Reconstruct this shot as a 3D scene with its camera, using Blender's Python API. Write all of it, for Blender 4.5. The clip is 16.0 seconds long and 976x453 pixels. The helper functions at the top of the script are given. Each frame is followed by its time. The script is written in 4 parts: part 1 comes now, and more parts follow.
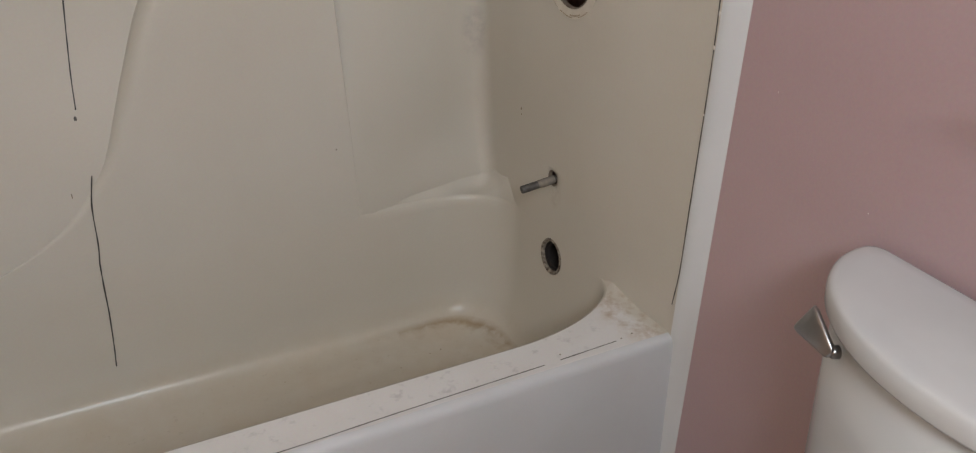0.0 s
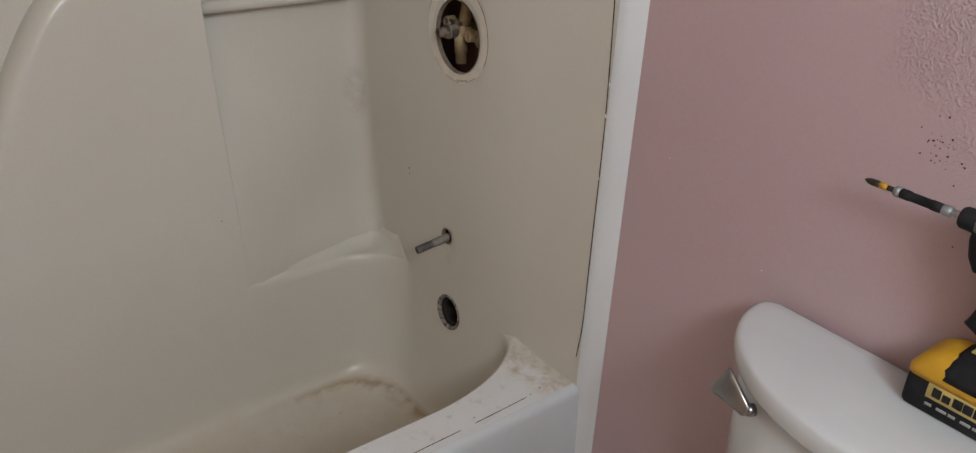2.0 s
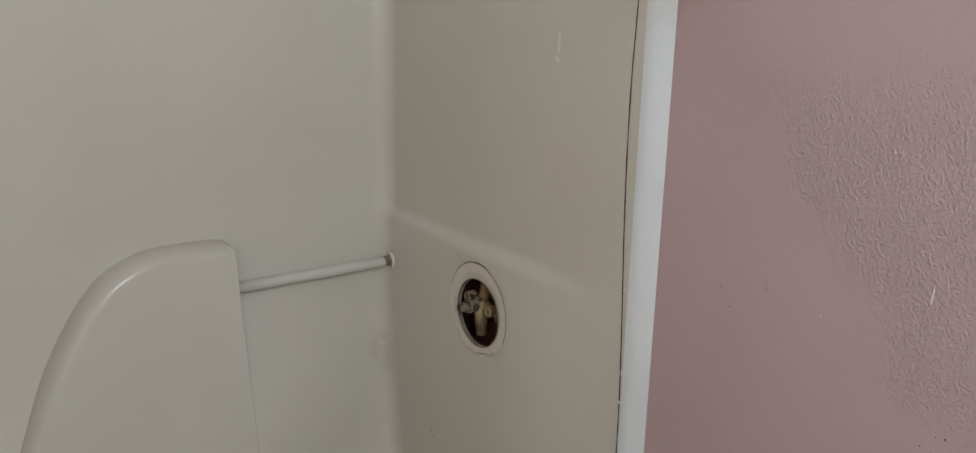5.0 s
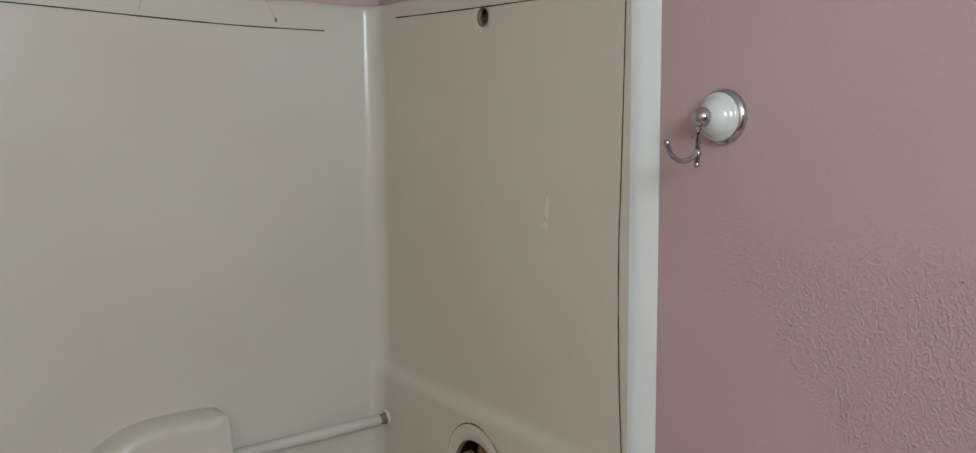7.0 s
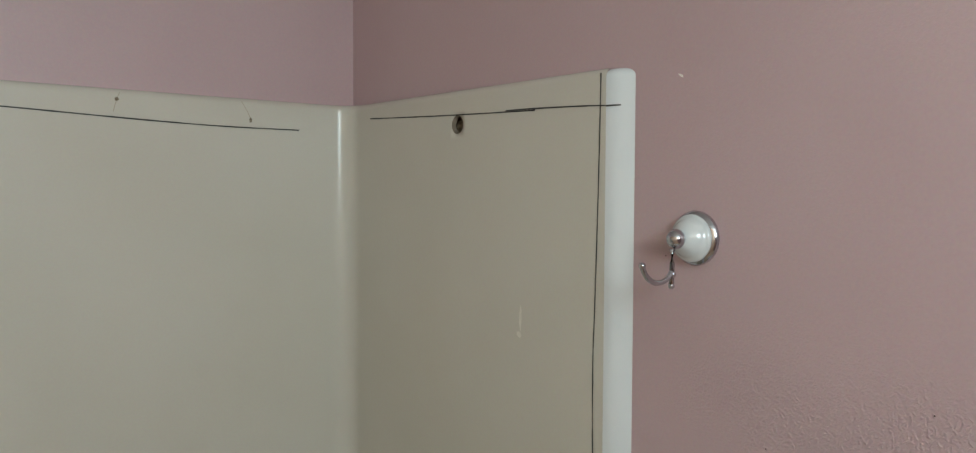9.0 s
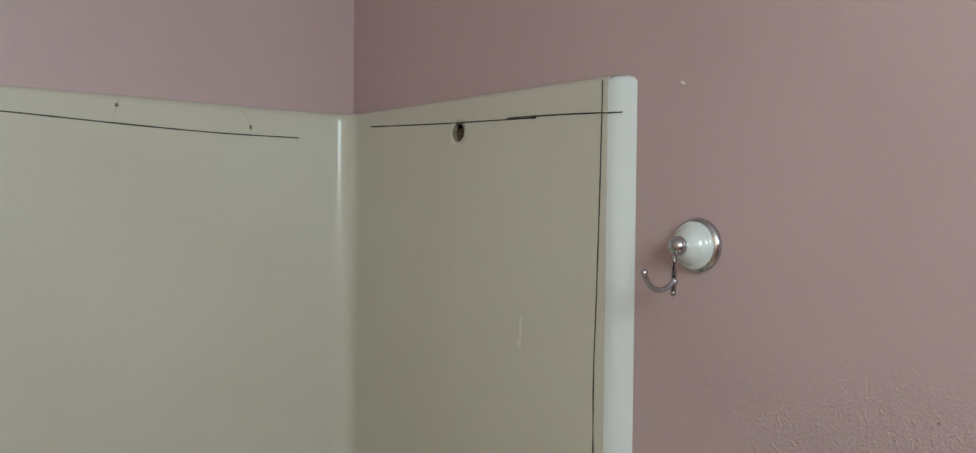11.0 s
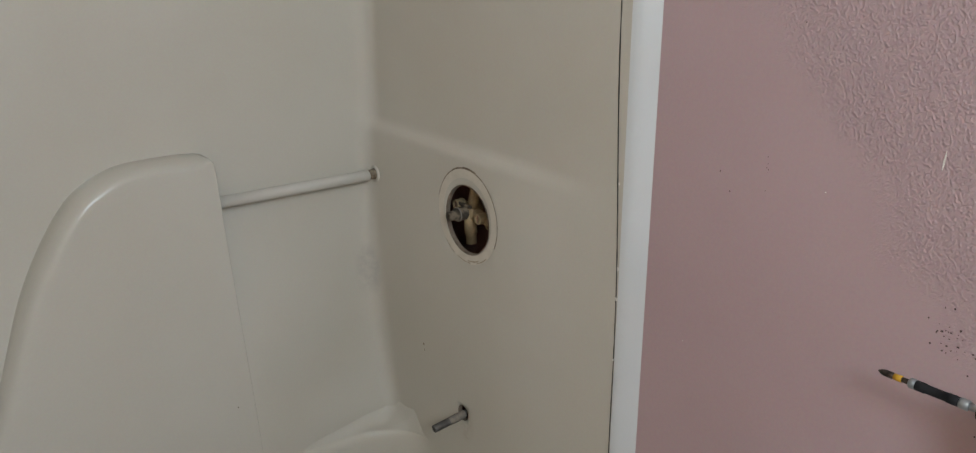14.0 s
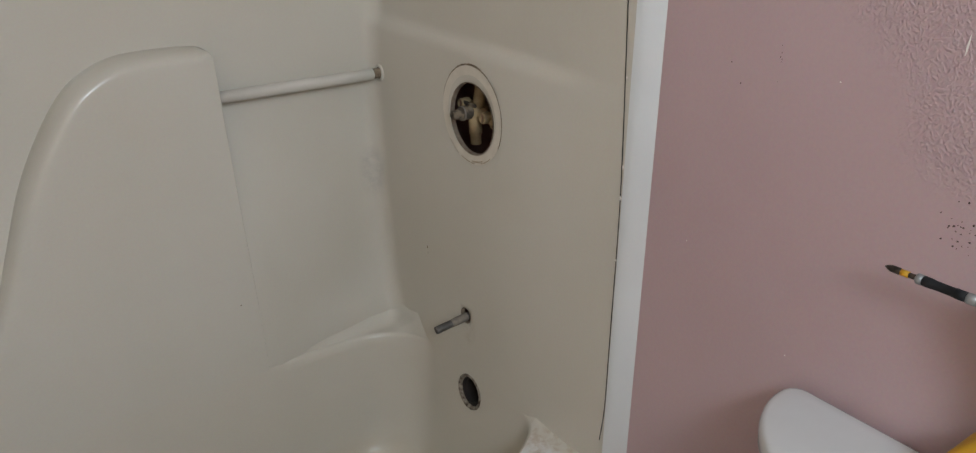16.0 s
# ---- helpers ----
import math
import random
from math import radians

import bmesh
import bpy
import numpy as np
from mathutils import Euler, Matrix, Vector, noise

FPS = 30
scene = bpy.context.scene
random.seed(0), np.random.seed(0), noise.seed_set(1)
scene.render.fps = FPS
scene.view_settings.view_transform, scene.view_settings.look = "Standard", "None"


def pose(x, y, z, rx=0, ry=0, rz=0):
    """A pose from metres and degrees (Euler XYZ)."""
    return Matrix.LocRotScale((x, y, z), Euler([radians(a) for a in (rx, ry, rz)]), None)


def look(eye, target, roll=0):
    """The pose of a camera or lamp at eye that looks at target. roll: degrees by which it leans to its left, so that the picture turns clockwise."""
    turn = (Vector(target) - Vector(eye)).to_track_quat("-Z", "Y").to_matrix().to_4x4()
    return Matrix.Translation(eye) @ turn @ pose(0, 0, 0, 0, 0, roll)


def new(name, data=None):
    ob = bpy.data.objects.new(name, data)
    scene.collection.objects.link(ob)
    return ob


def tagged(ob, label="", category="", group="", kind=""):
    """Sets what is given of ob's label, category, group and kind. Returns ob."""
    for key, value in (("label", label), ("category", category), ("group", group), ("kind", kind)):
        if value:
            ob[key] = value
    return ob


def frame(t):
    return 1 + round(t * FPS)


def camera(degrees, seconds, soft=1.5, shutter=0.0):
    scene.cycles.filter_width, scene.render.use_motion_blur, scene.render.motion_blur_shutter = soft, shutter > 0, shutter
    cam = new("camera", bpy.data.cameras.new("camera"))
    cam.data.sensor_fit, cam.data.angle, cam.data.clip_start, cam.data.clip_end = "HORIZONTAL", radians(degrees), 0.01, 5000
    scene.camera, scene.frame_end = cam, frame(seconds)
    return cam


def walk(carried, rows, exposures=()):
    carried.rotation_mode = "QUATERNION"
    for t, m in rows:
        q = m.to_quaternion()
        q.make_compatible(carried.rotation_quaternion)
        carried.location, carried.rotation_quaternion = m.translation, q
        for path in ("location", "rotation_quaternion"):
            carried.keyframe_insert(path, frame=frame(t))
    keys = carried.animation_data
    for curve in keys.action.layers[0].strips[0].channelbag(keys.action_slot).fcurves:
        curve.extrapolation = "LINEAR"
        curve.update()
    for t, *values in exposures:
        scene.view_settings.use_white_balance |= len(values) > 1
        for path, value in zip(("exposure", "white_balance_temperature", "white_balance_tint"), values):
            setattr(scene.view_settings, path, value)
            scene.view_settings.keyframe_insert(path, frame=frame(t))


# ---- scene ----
cam = camera(59.6, 16.0, soft=1.25)
PATH = [
    (0, (-0.852, -1.671, 1.274), (-0.04, -0.124, 0.301), 1.5),
    (0.5, (-0.853, -1.634, 1.314), (-0.023, -0.095, 0.342), 0.0),
    (1, (-0.868, -1.619, 1.317), (0.097, -0.143, 0.371), 1.1),
    (1.5, (-0.906, -1.596, 1.336), (0.182, -0.202, 0.401), 3.2),
    (2, (-0.911, -1.604, 1.35), (0.199, -0.22, 0.427), 2.8),
    (2.2, (-0.918, -1.611, 1.38), (0.2, -0.228, 0.464), 2.4),
    (2.5, (-0.937, -1.607, 1.42), (0.204, -0.203, 0.57), 2.9),
    (3, (-0.951, -1.62, 1.448), (0.217, -0.172, 0.715), 2.4),
    (3.5, (-0.948, -1.617, 1.462), (0.197, -0.13, 0.769), 2.4),
    (4, (-0.933, -1.615, 1.484), (0.21, -0.097, 0.86), 2.2),
    (4.2, (-0.919, -1.619, 1.486), (0.218, -0.081, 0.901), 2.2),
    (6.3, (-0.907, -1.616, 1.566), (0.262, -0.037, 1.194), -0.0),
    (6.5, (-0.907, -1.62, 1.567), (0.266, -0.032, 1.247), 0.1),
    (7, (-0.904, -1.62, 1.596), (0.277, -0.023, 1.358), -0.5),
    (7.5, (-0.92, -1.62, 1.617), (0.278, -0.029, 1.434), -1.0),
    (8, (-0.921, -1.622, 1.655), (0.291, -0.034, 1.55), -0.8),
    (8.5, (-0.926, -1.61, 1.659), (0.314, -0.043, 1.564), -0.1),
    (9, (-0.916, -1.607, 1.662), (0.341, -0.053, 1.583), 0.3),
    (11.4, (-0.918, -1.595, 1.651), (0.344, -0.045, 1.605), 0.6),
    (11.5, (-0.918, -1.592, 1.652), (0.342, -0.037, 1.602), 0.5),
    (12, (-0.921, -1.578, 1.637), (0.336, -0.024, 1.568), 0.6),
    (12.3, (-0.89, -1.578, 1.599), (0.347, -0.013, 1.451), 0.1),
    (12.5, (-0.887, -1.573, 1.571), (0.348, -0.014, 1.354), -0.4),
    (12.9, (-0.88, -1.569, 1.5), (0.341, -0.022, 1.16), -1.1),
    (13.2, (-0.869, -1.573, 1.448), (0.319, -0.029, 0.996), -0.4),
    (13.5, (-0.924, -1.56, 1.453), (0.284, -0.067, 0.895), 0.2),
    (14, (-0.906, -1.591, 1.434), (0.252, -0.089, 0.799), -0.0),
    (14.5, (-0.905, -1.595, 1.417), (0.22, -0.086, 0.74), -0.3),
    (15, (-0.9, -1.6, 1.384), (0.213, -0.094, 0.681), 0.3),
    (15.5, (-0.903, -1.59, 1.376), (0.2, -0.128, 0.572), 1.0),
    (16, (-0.881, -1.593, 1.385), (0.21, -0.122, 0.581), 0.6),
]
# The clip's camera darkens and turns greener as it looks up.
walk(cam, [(t, look(e, g, r)) for t, e, g, r in PATH],
     [(0, 0.02, 7000, 14), (1, 0.01, 6900, 14), (2, -0.02, 6800, 13), (3.5, -0.05, 6600, 11), (6.5, -0.16, 6650, 5), (9, -0.19, 6700, 0), (12, -0.2, 6650, -2), (13, -0.15, 6600, -1), (14, -0.08, 6600, 7), (16, -0.03, 6650, 9)])

# ---- world, window light, exposure ----
scene.view_settings.exposure = 0.0
world = bpy.data.worlds.new("world")
scene.world = world
world.use_nodes = True
wn, wl = world.node_tree.nodes, world.node_tree.links
sky = wn.new("ShaderNodeTexSky")
sky.sky_type, sky.sun_disc = "NISHITA", False
sky.sun_elevation, sky.sun_rotation = radians(42), radians(120)
wl.new(sky.outputs[0], wn["Background"].inputs[0])
wn["Background"].inputs[1].default_value = 0.08

sun = new("sun", bpy.data.lights.new("sun", "SUN"))
sun.data.energy, sun.data.angle, sun.data.color = 2.5, radians(0.5), (1.0, 0.95, 0.88)
sun.matrix_world = look((3.0, 2.0, 4.0), (0, 0, 0))

# Room plan: the tub fills the north end, pink walls, a window in the south wall.
XE, XW, YN, YS, ZC = 0.018, -1.538, 0.012, -2.65, 2.44
WX0, WX1, WZ0, WZ1 = -1.4, -0.65, 1.78, 2.4

win = new("window_daylight", bpy.data.lights.new("window_daylight", "AREA"))
win.data.shape, win.data.size, win.data.size_y = "RECTANGLE", WX1 - WX0 - 0.06, WZ1 - WZ0 - 0.06
win.data.energy, win.data.color = 31.0, (0.738, 0.885, 1.0)
win.matrix_world = look(((WX0 + WX1) / 2, YS - 0.03, (WZ0 + WZ1) / 2), ((WX0 + WX1) / 2, 0, (WZ0 + WZ1) / 2 - 0.5))


# ---- materials ----
def material(name, colour, rough=0.5, metal=0.0, second=None, scale=6.0, fine=0.0, fine_scale=220.0, bump=0.0, bump_scale=180.0,
             coat=0.0, trans=0.0, low=0.35, high=0.65):
    """A surface with blotches between two colours, fine grain and fine relief, in metres."""
    m = bpy.data.materials.new(name)
    m.use_nodes = True
    n, l = m.node_tree.nodes, m.node_tree.links
    b = n["Principled BSDF"]
    b.inputs["Roughness"].default_value, b.inputs["Metallic"].default_value = rough, metal
    b.inputs["Coat Weight"].default_value, b.inputs["Coat Roughness"].default_value = coat, 0.12
    b.inputs["Transmission Weight"].default_value = trans
    pos = n.new("ShaderNodeNewGeometry").outputs["Position"]
    second = second or tuple(c * 0.9 for c in colour)
    big = n.new("ShaderNodeTexNoise")
    big.inputs["Scale"].default_value, big.inputs["Detail"].default_value = scale, 5
    l.new(pos, big.inputs["Vector"])
    ramp = n.new("ShaderNodeValToRGB")
    ramp.color_ramp.elements[0].position, ramp.color_ramp.elements[1].position = low, high
    ramp.color_ramp.elements[0].color, ramp.color_ramp.elements[1].color = (*second, 1), (*colour, 1)
    l.new(big.outputs["Fac"], ramp.inputs["Fac"])
    out = ramp.outputs["Color"]
    if fine:
        g = n.new("ShaderNodeTexNoise")
        g.inputs["Scale"].default_value, g.inputs["Detail"].default_value = fine_scale, 3
        l.new(pos, g.inputs["Vector"])
        mix = n.new("ShaderNodeMix")
        mix.data_type, mix.blend_type = "RGBA", "OVERLAY"
        mix.inputs["Factor"].default_value = fine
        l.new(out, mix.inputs["A"])
        l.new(g.outputs["Color"], mix.inputs["B"])
        out = mix.outputs["Result"]
    l.new(out, b.inputs["Base Color"])
    if bump:
        g = n.new("ShaderNodeTexNoise")
        g.inputs["Scale"].default_value, g.inputs["Detail"].default_value = bump_scale, 3
        l.new(pos, g.inputs["Vector"])
        bp = n.new("ShaderNodeBump")
        bp.inputs["Strength"].default_value, bp.inputs["Distance"].default_value = bump, 0.002
        l.new(g.outputs["Fac"], bp.inputs["Height"])
        l.new(bp.outputs["Normal"], b.inputs["Normal"])
    return m


def nodes_of(m):
    return m.node_tree.nodes, m.node_tree.links, m.node_tree.nodes["Principled BSDF"]


def calc(n, l, op, a, b=0.0, c=None, clamp=False):
    """A math node on values or sockets."""
    q = n.new("ShaderNodeMath")
    q.operation, q.use_clamp = op, clamp
    for i, v in enumerate((a, b, c)):
        if v is None:
            continue
        if isinstance(v, (int, float)):
            q.inputs[i].default_value = v
        else:
            l.new(v, q.inputs[i])
    return q.outputs[0]


def stain(m, colour, centre, size, scale, strength, low=0.4, high=0.7):
    """Lay a blotchy stain of its own shape over a material round a point of the room."""
    n, l, b = nodes_of(m)
    pos = n.new("ShaderNodeNewGeometry").outputs["Position"]
    mp = n.new("ShaderNodeMapping")
    mp.vector_type = "TEXTURE"
    mp.inputs["Location"].default_value, mp.inputs["Scale"].default_value = centre, size
    l.new(pos, mp.inputs["Vector"])
    ball = n.new("ShaderNodeTexGradient")
    ball.gradient_type = "SPHERICAL"
    l.new(mp.outputs[0], ball.inputs["Vector"])
    tex = n.new("ShaderNodeTexNoise")
    tex.inputs["Scale"].default_value, tex.inputs["Detail"].default_value, tex.inputs["Roughness"].default_value = scale, 6, 0.65
    l.new(pos, tex.inputs["Vector"])
    rr = n.new("ShaderNodeMapRange")
    rr.inputs["From Min"].default_value, rr.inputs["From Max"].default_value = low, high
    l.new(tex.outputs["Fac"], rr.inputs["Value"])
    edge = n.new("ShaderNodeMapRange")
    edge.interpolation_type = "SMOOTHSTEP"
    edge.inputs["From Max"].default_value = 0.5
    l.new(ball.outputs["Fac"], edge.inputs["Value"])
    fac = calc(n, l, "MULTIPLY", calc(n, l, "MULTIPLY", rr.outputs[0], edge.outputs[0]), strength)
    mix = n.new("ShaderNodeMix")
    mix.data_type = "RGBA"
    l.new(fac, mix.inputs["Factor"])
    l.new(b.inputs["Base Color"].links[0].from_socket, mix.inputs["A"])
    mix.inputs["B"].default_value = (*colour, 1)
    l.new(mix.outputs["Result"], b.inputs["Base Color"])


CREAM = material("cream_gelcoat", (0.612, 0.572, 0.50), 0.22, second=(0.578, 0.534, 0.457), scale=2.2, fine=0.06, bump=0.03, bump_scale=60)
CREAM.node_tree.nodes["Principled BSDF"].inputs["Specular IOR Level"].default_value = 0.38
BASIN = material("yellowed_basin_gelcoat", (0.618, 0.573, 0.497), 0.27, second=(0.582, 0.534, 0.453), scale=2.2, fine=0.06, bump=0.03, bump_scale=60)
BASIN.node_tree.nodes["Principled BSDF"].inputs["Specular IOR Level"].default_value = 0.38
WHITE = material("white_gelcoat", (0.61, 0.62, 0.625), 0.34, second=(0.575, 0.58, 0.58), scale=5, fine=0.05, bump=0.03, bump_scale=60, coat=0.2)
# Apron's white gelcoat again, lightened for the light the flange catches.
LIT_FLANGE = material("lit_white_flange_gelcoat", (0.69, 0.705, 0.71), 0.34, second=(0.655, 0.665, 0.667), scale=5, fine=0.05, bump=0.03, bump_scale=60, coat=0.2)
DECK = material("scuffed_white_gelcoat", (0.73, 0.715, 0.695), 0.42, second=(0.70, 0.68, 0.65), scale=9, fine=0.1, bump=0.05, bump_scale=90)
stain(CREAM, (0.40, 0.37, 0.34), (-0.022, 0.0, 0.735), (0.05, 0.06, 0.075), 40, 0.5, 0.35, 0.6)
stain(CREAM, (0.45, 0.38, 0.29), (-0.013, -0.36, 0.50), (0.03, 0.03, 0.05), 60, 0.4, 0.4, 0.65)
stain(DECK, (0.52, 0.42, 0.31), (-0.02, -0.665, 0.39), (0.09, 0.13, 0.08), 22, 0.45, 0.46, 0.7)
stain(DECK, (0.42, 0.40, 0.39), (-0.45, -0.685, 0.39), (0.5, 0.07, 0.05), 45, 0.45, 0.57, 0.68)


def water_line(m, colour, z0, half, x0, x1, strength):
    """A brown tide mark along one height of the basin, strongest at the drain end."""
    n, l, b = nodes_of(m)
    pos = n.new("ShaderNodeNewGeometry").outputs["Position"]
    sep = n.new("ShaderNodeSeparateXYZ")
    l.new(pos, sep.inputs[0])
    tex = n.new("ShaderNodeTexNoise")
    tex.inputs["Scale"].default_value, tex.inputs["Detail"].default_value = 30, 6
    l.new(pos, tex.inputs["Vector"])
    off = calc(n, l, "ABSOLUTE", calc(n, l, "SUBTRACT", calc(n, l, "MULTIPLY_ADD", tex.outputs["Fac"], half * 1.5, sep.outputs["Z"]), z0 + half * 0.75))
    band = calc(n, l, "SUBTRACT", 1.0, calc(n, l, "DIVIDE", off, half), clamp=True)
    end = n.new("ShaderNodeMapRange")
    end.interpolation_type = "SMOOTHSTEP"
    end.inputs["From Min"].default_value, end.inputs["From Max"].default_value = x0, x1
    l.new(sep.outputs["X"], end.inputs["Value"])
    rag = n.new("ShaderNodeMapRange")
    rag.inputs["From Min"].default_value, rag.inputs["From Max"].default_value, rag.inputs["To Min"].default_value = 0.4, 0.6, 0.35
    l.new(tex.outputs["Fac"], rag.inputs["Value"])
    fac = calc(n, l, "MULTIPLY", calc(n, l, "MULTIPLY", calc(n, l, "MULTIPLY", band, end.outputs[0]), rag.outputs[0]), strength)
    mix = n.new("ShaderNodeMix")
    mix.data_type = "RGBA"
    l.new(fac, mix.inputs["Factor"])
    l.new(b.inputs["Base Color"].links[0].from_socket, mix.inputs["A"])
    mix.inputs["B"].default_value = (*colour, 1)
    l.new(mix.outputs["Result"], b.inputs["Base Color"])


water_line(BASIN, (0.30, 0.19, 0.10), 0.085, 0.008, -0.45, -0.10, 0.85)
water_line(BASIN, (0.42, 0.31, 0.20), 0.0755, 0.004, -0.9, -0.15, 0.18)
stain(BASIN, (0.50, 0.40, 0.27), (-0.5, -0.33, 0.075), (1.3, 0.5, 0.09), 9, 0.42, 0.25, 0.7)
stain(BASIN, (0.30, 0.22, 0.14), (-0.5, -0.35, 0.075), (0.9, 0.3, 0.03), 70, 0.35, 0.62, 0.72)


def yellowed_end(m, colour):
    """The white coat thins out to the old cream along a ragged line towards the tap wall."""
    n, l, b = nodes_of(m)
    pos = n.new("ShaderNodeNewGeometry").outputs["Position"]
    sep = n.new("ShaderNodeSeparateXYZ")
    l.new(pos, sep.inputs[0])
    tex = n.new("ShaderNodeTexNoise")
    tex.inputs["Scale"].default_value, tex.inputs["Detail"].default_value = 28, 5
    l.new(pos, tex.inputs["Vector"])
    edge = calc(n, l, "MULTIPLY_ADD", sep.outputs["Y"], 0.12, sep.outputs["X"])
    edge = calc(n, l, "MULTIPLY_ADD", tex.outputs["Fac"], 0.014, edge)
    fac = n.new("ShaderNodeMapRange")
    fac.interpolation_type = "SMOOTHSTEP"
    fac.inputs["From Min"].default_value, fac.inputs["From Max"].default_value = -0.114, -0.092
    l.new(edge, fac.inputs["Value"])
    mix = n.new("ShaderNodeMix")
    mix.data_type = "RGBA"
    l.new(fac.outputs[0], mix.inputs["Factor"])
    l.new(b.inputs["Base Color"].links[0].from_socket, mix.inputs["A"])
    mix.inputs["B"].default_value = (*colour, 1)
    l.new(mix.outputs["Result"], b.inputs["Base Color"])


yellowed_end(DECK, (0.60, 0.555, 0.48))
stain(DECK, (0.40, 0.27, 0.16), (-0.032, -0.66, 0.40), (0.055, 0.15, 0.06), 38, 0.75, 0.45, 0.7)
PEN = material("black_marker", (0.016, 0.014, 0.013), 0.6, scale=90, second=(0.045, 0.04, 0.036))
GREYPEN = material("thin_grey_marker", (0.06, 0.055, 0.05), 0.6, scale=90, second=(0.12, 0.11, 0.1))
# Brown for the grime marks, and for the shade in the bar's socket.
GRIME_AND_SHADE = material("brown_grime_and_gap_shade", (0.12, 0.085, 0.055), 0.8, second=(0.30, 0.24, 0.17), scale=160)
CAULK = material("old_caulk_trace", (0.66, 0.60, 0.51), 0.5, second=(0.60, 0.54, 0.45), scale=40)
SMEAR = material("brown_smear", (0.46, 0.385, 0.29), 0.7, second=(0.33, 0.26, 0.18), scale=120)
RAW = material("raw_sawn_edge", (0.25, 0.195, 0.145), 0.85, second=(0.13, 0.095, 0.07), scale=70, bump=0.3)
RUST = material("rusty_lip", (0.34, 0.29, 0.23), 0.75, second=(0.07, 0.045, 0.03), scale=110)
DARK = material("dark_cavity_board", (0.24, 0.12, 0.10), 0.9, second=(0.12, 0.06, 0.05), scale=20)
# Near-black base puts the shade inside the overflow pipe into its colour.
PIPE_SHADE = material("shaded_pipe_inside", (0.026, 0.017, 0.014), 0.85, second=(0.014, 0.010, 0.008), scale=60)
BRASS = material("dull_brass", (0.44, 0.33, 0.185), 0.6, 0.2, second=(0.27, 0.19, 0.105), scale=45, bump=0.2, bump_scale=150)
NICKEL = material("tarnished_nickel", (0.19, 0.145, 0.10), 0.8, 0.0, second=(0.05, 0.037, 0.026), scale=75, low=0.42, high=0.58, bump=0.3, bump_scale=200)
COPPER = material("dulled_grey_copper_pipe", (0.13, 0.12, 0.11), 0.6, 0.35, second=(0.065, 0.058, 0.052), scale=50, bump=0.15)
SOLDER = material("pale_flux_crust", (0.26, 0.22, 0.175), 0.7, second=(0.17, 0.15, 0.13), scale=90, bump=0.3)
# Chrome base lowered so the lever looks as if it reflects a dark room.
DIM_CHROME = material("chrome_with_dark_reflection", (0.36, 0.35, 0.35), 0.28, 1.0, second=(0.3, 0.29, 0.29), scale=40)
CHROME = material("chrome", (0.56, 0.56, 0.59), 0.1, 1.0, second=(0.48, 0.48, 0.52), scale=30)
PORCELAIN = material("white_porcelain", (0.65, 0.665, 0.665), 0.2, second=(0.62, 0.632, 0.632), scale=8, coat=0.4)
ACRYLIC = material("clear_acrylic", (0.62, 0.585, 0.525), 0.6, second=(0.585, 0.55, 0.49), scale=12, trans=0.04)
YELLOW = material("yellow_tool_plastic", (0.64, 0.345, 0.018), 0.5, second=(0.54, 0.28, 0.015), scale=25, fine=0.1, bump=0.15, bump_scale=500)
BLACK = material("black_tool_plastic", (0.012, 0.012, 0.013), 0.62, second=(0.02, 0.02, 0.021), scale=40, bump=0.2, bump_scale=500)
BLACK.node_tree.nodes["Principled BSDF"].inputs["Specular IOR Level"].default_value = 0.2
RUBBER = material("dark_grey_rubber", (0.022, 0.022, 0.024), 0.7, second=(0.014, 0.014, 0.015), scale=60)
RUBBER.node_tree.nodes["Principled BSDF"].inputs["Specular IOR Level"].default_value = 0.2
BITSTEEL = material("dark_worn_bit_steel", (0.10, 0.08, 0.065), 0.4, 0.7, second=(0.035, 0.026, 0.02), scale=120)
STEEL = material("brushed_steel", (0.5, 0.5, 0.5), 0.32, 1.0, second=(0.38, 0.38, 0.38), scale=70)
CASE = material("dusty_grey_metal_case", (0.34, 0.35, 0.35), 0.45, 0.5, second=(0.25, 0.26, 0.26), scale=40, bump=0.2)
LABEL = material("pale_yellow_print", (0.60, 0.47, 0.16), 0.5, scale=40)
PRINT = material("grey_white_print", (0.36, 0.36, 0.34), 0.5, scale=60)
# Unseen floor; its pale warm colour is made up to bounce light upward.
FLOOR_BOUNCE = material("warm_bounce_floor", (0.66, 0.51, 0.375), 0.5, second=(0.59, 0.45, 0.325), scale=5, fine=0.2)
# Made-up tan for the unseen west wall, to throw warm light back.
WARM_BOUNCE = material("warm_bounce_tan", (0.86, 0.635, 0.46), 0.8, second=(0.79, 0.57, 0.405), scale=3, fine=0.08, bump=0.2, bump_scale=120)
CEIL = material("white_ceiling_paint", (0.82, 0.81, 0.79), 0.9, second=(0.78, 0.77, 0.75), scale=4, bump=0.4, bump_scale=60)
FRAME = material("white_window_vinyl", (0.78, 0.78, 0.77), 0.4, scale=10)
SPECK = material("dark_speck", (0.08, 0.05, 0.045), 0.8, scale=300)
FAINT = material("faint_cream_scuff", (0.70, 0.655, 0.575), 0.6, second=(0.64, 0.60, 0.52), scale=90)
SCRATCH = material("pale_scuff", (0.86, 0.82, 0.77), 0.8, scale=200)


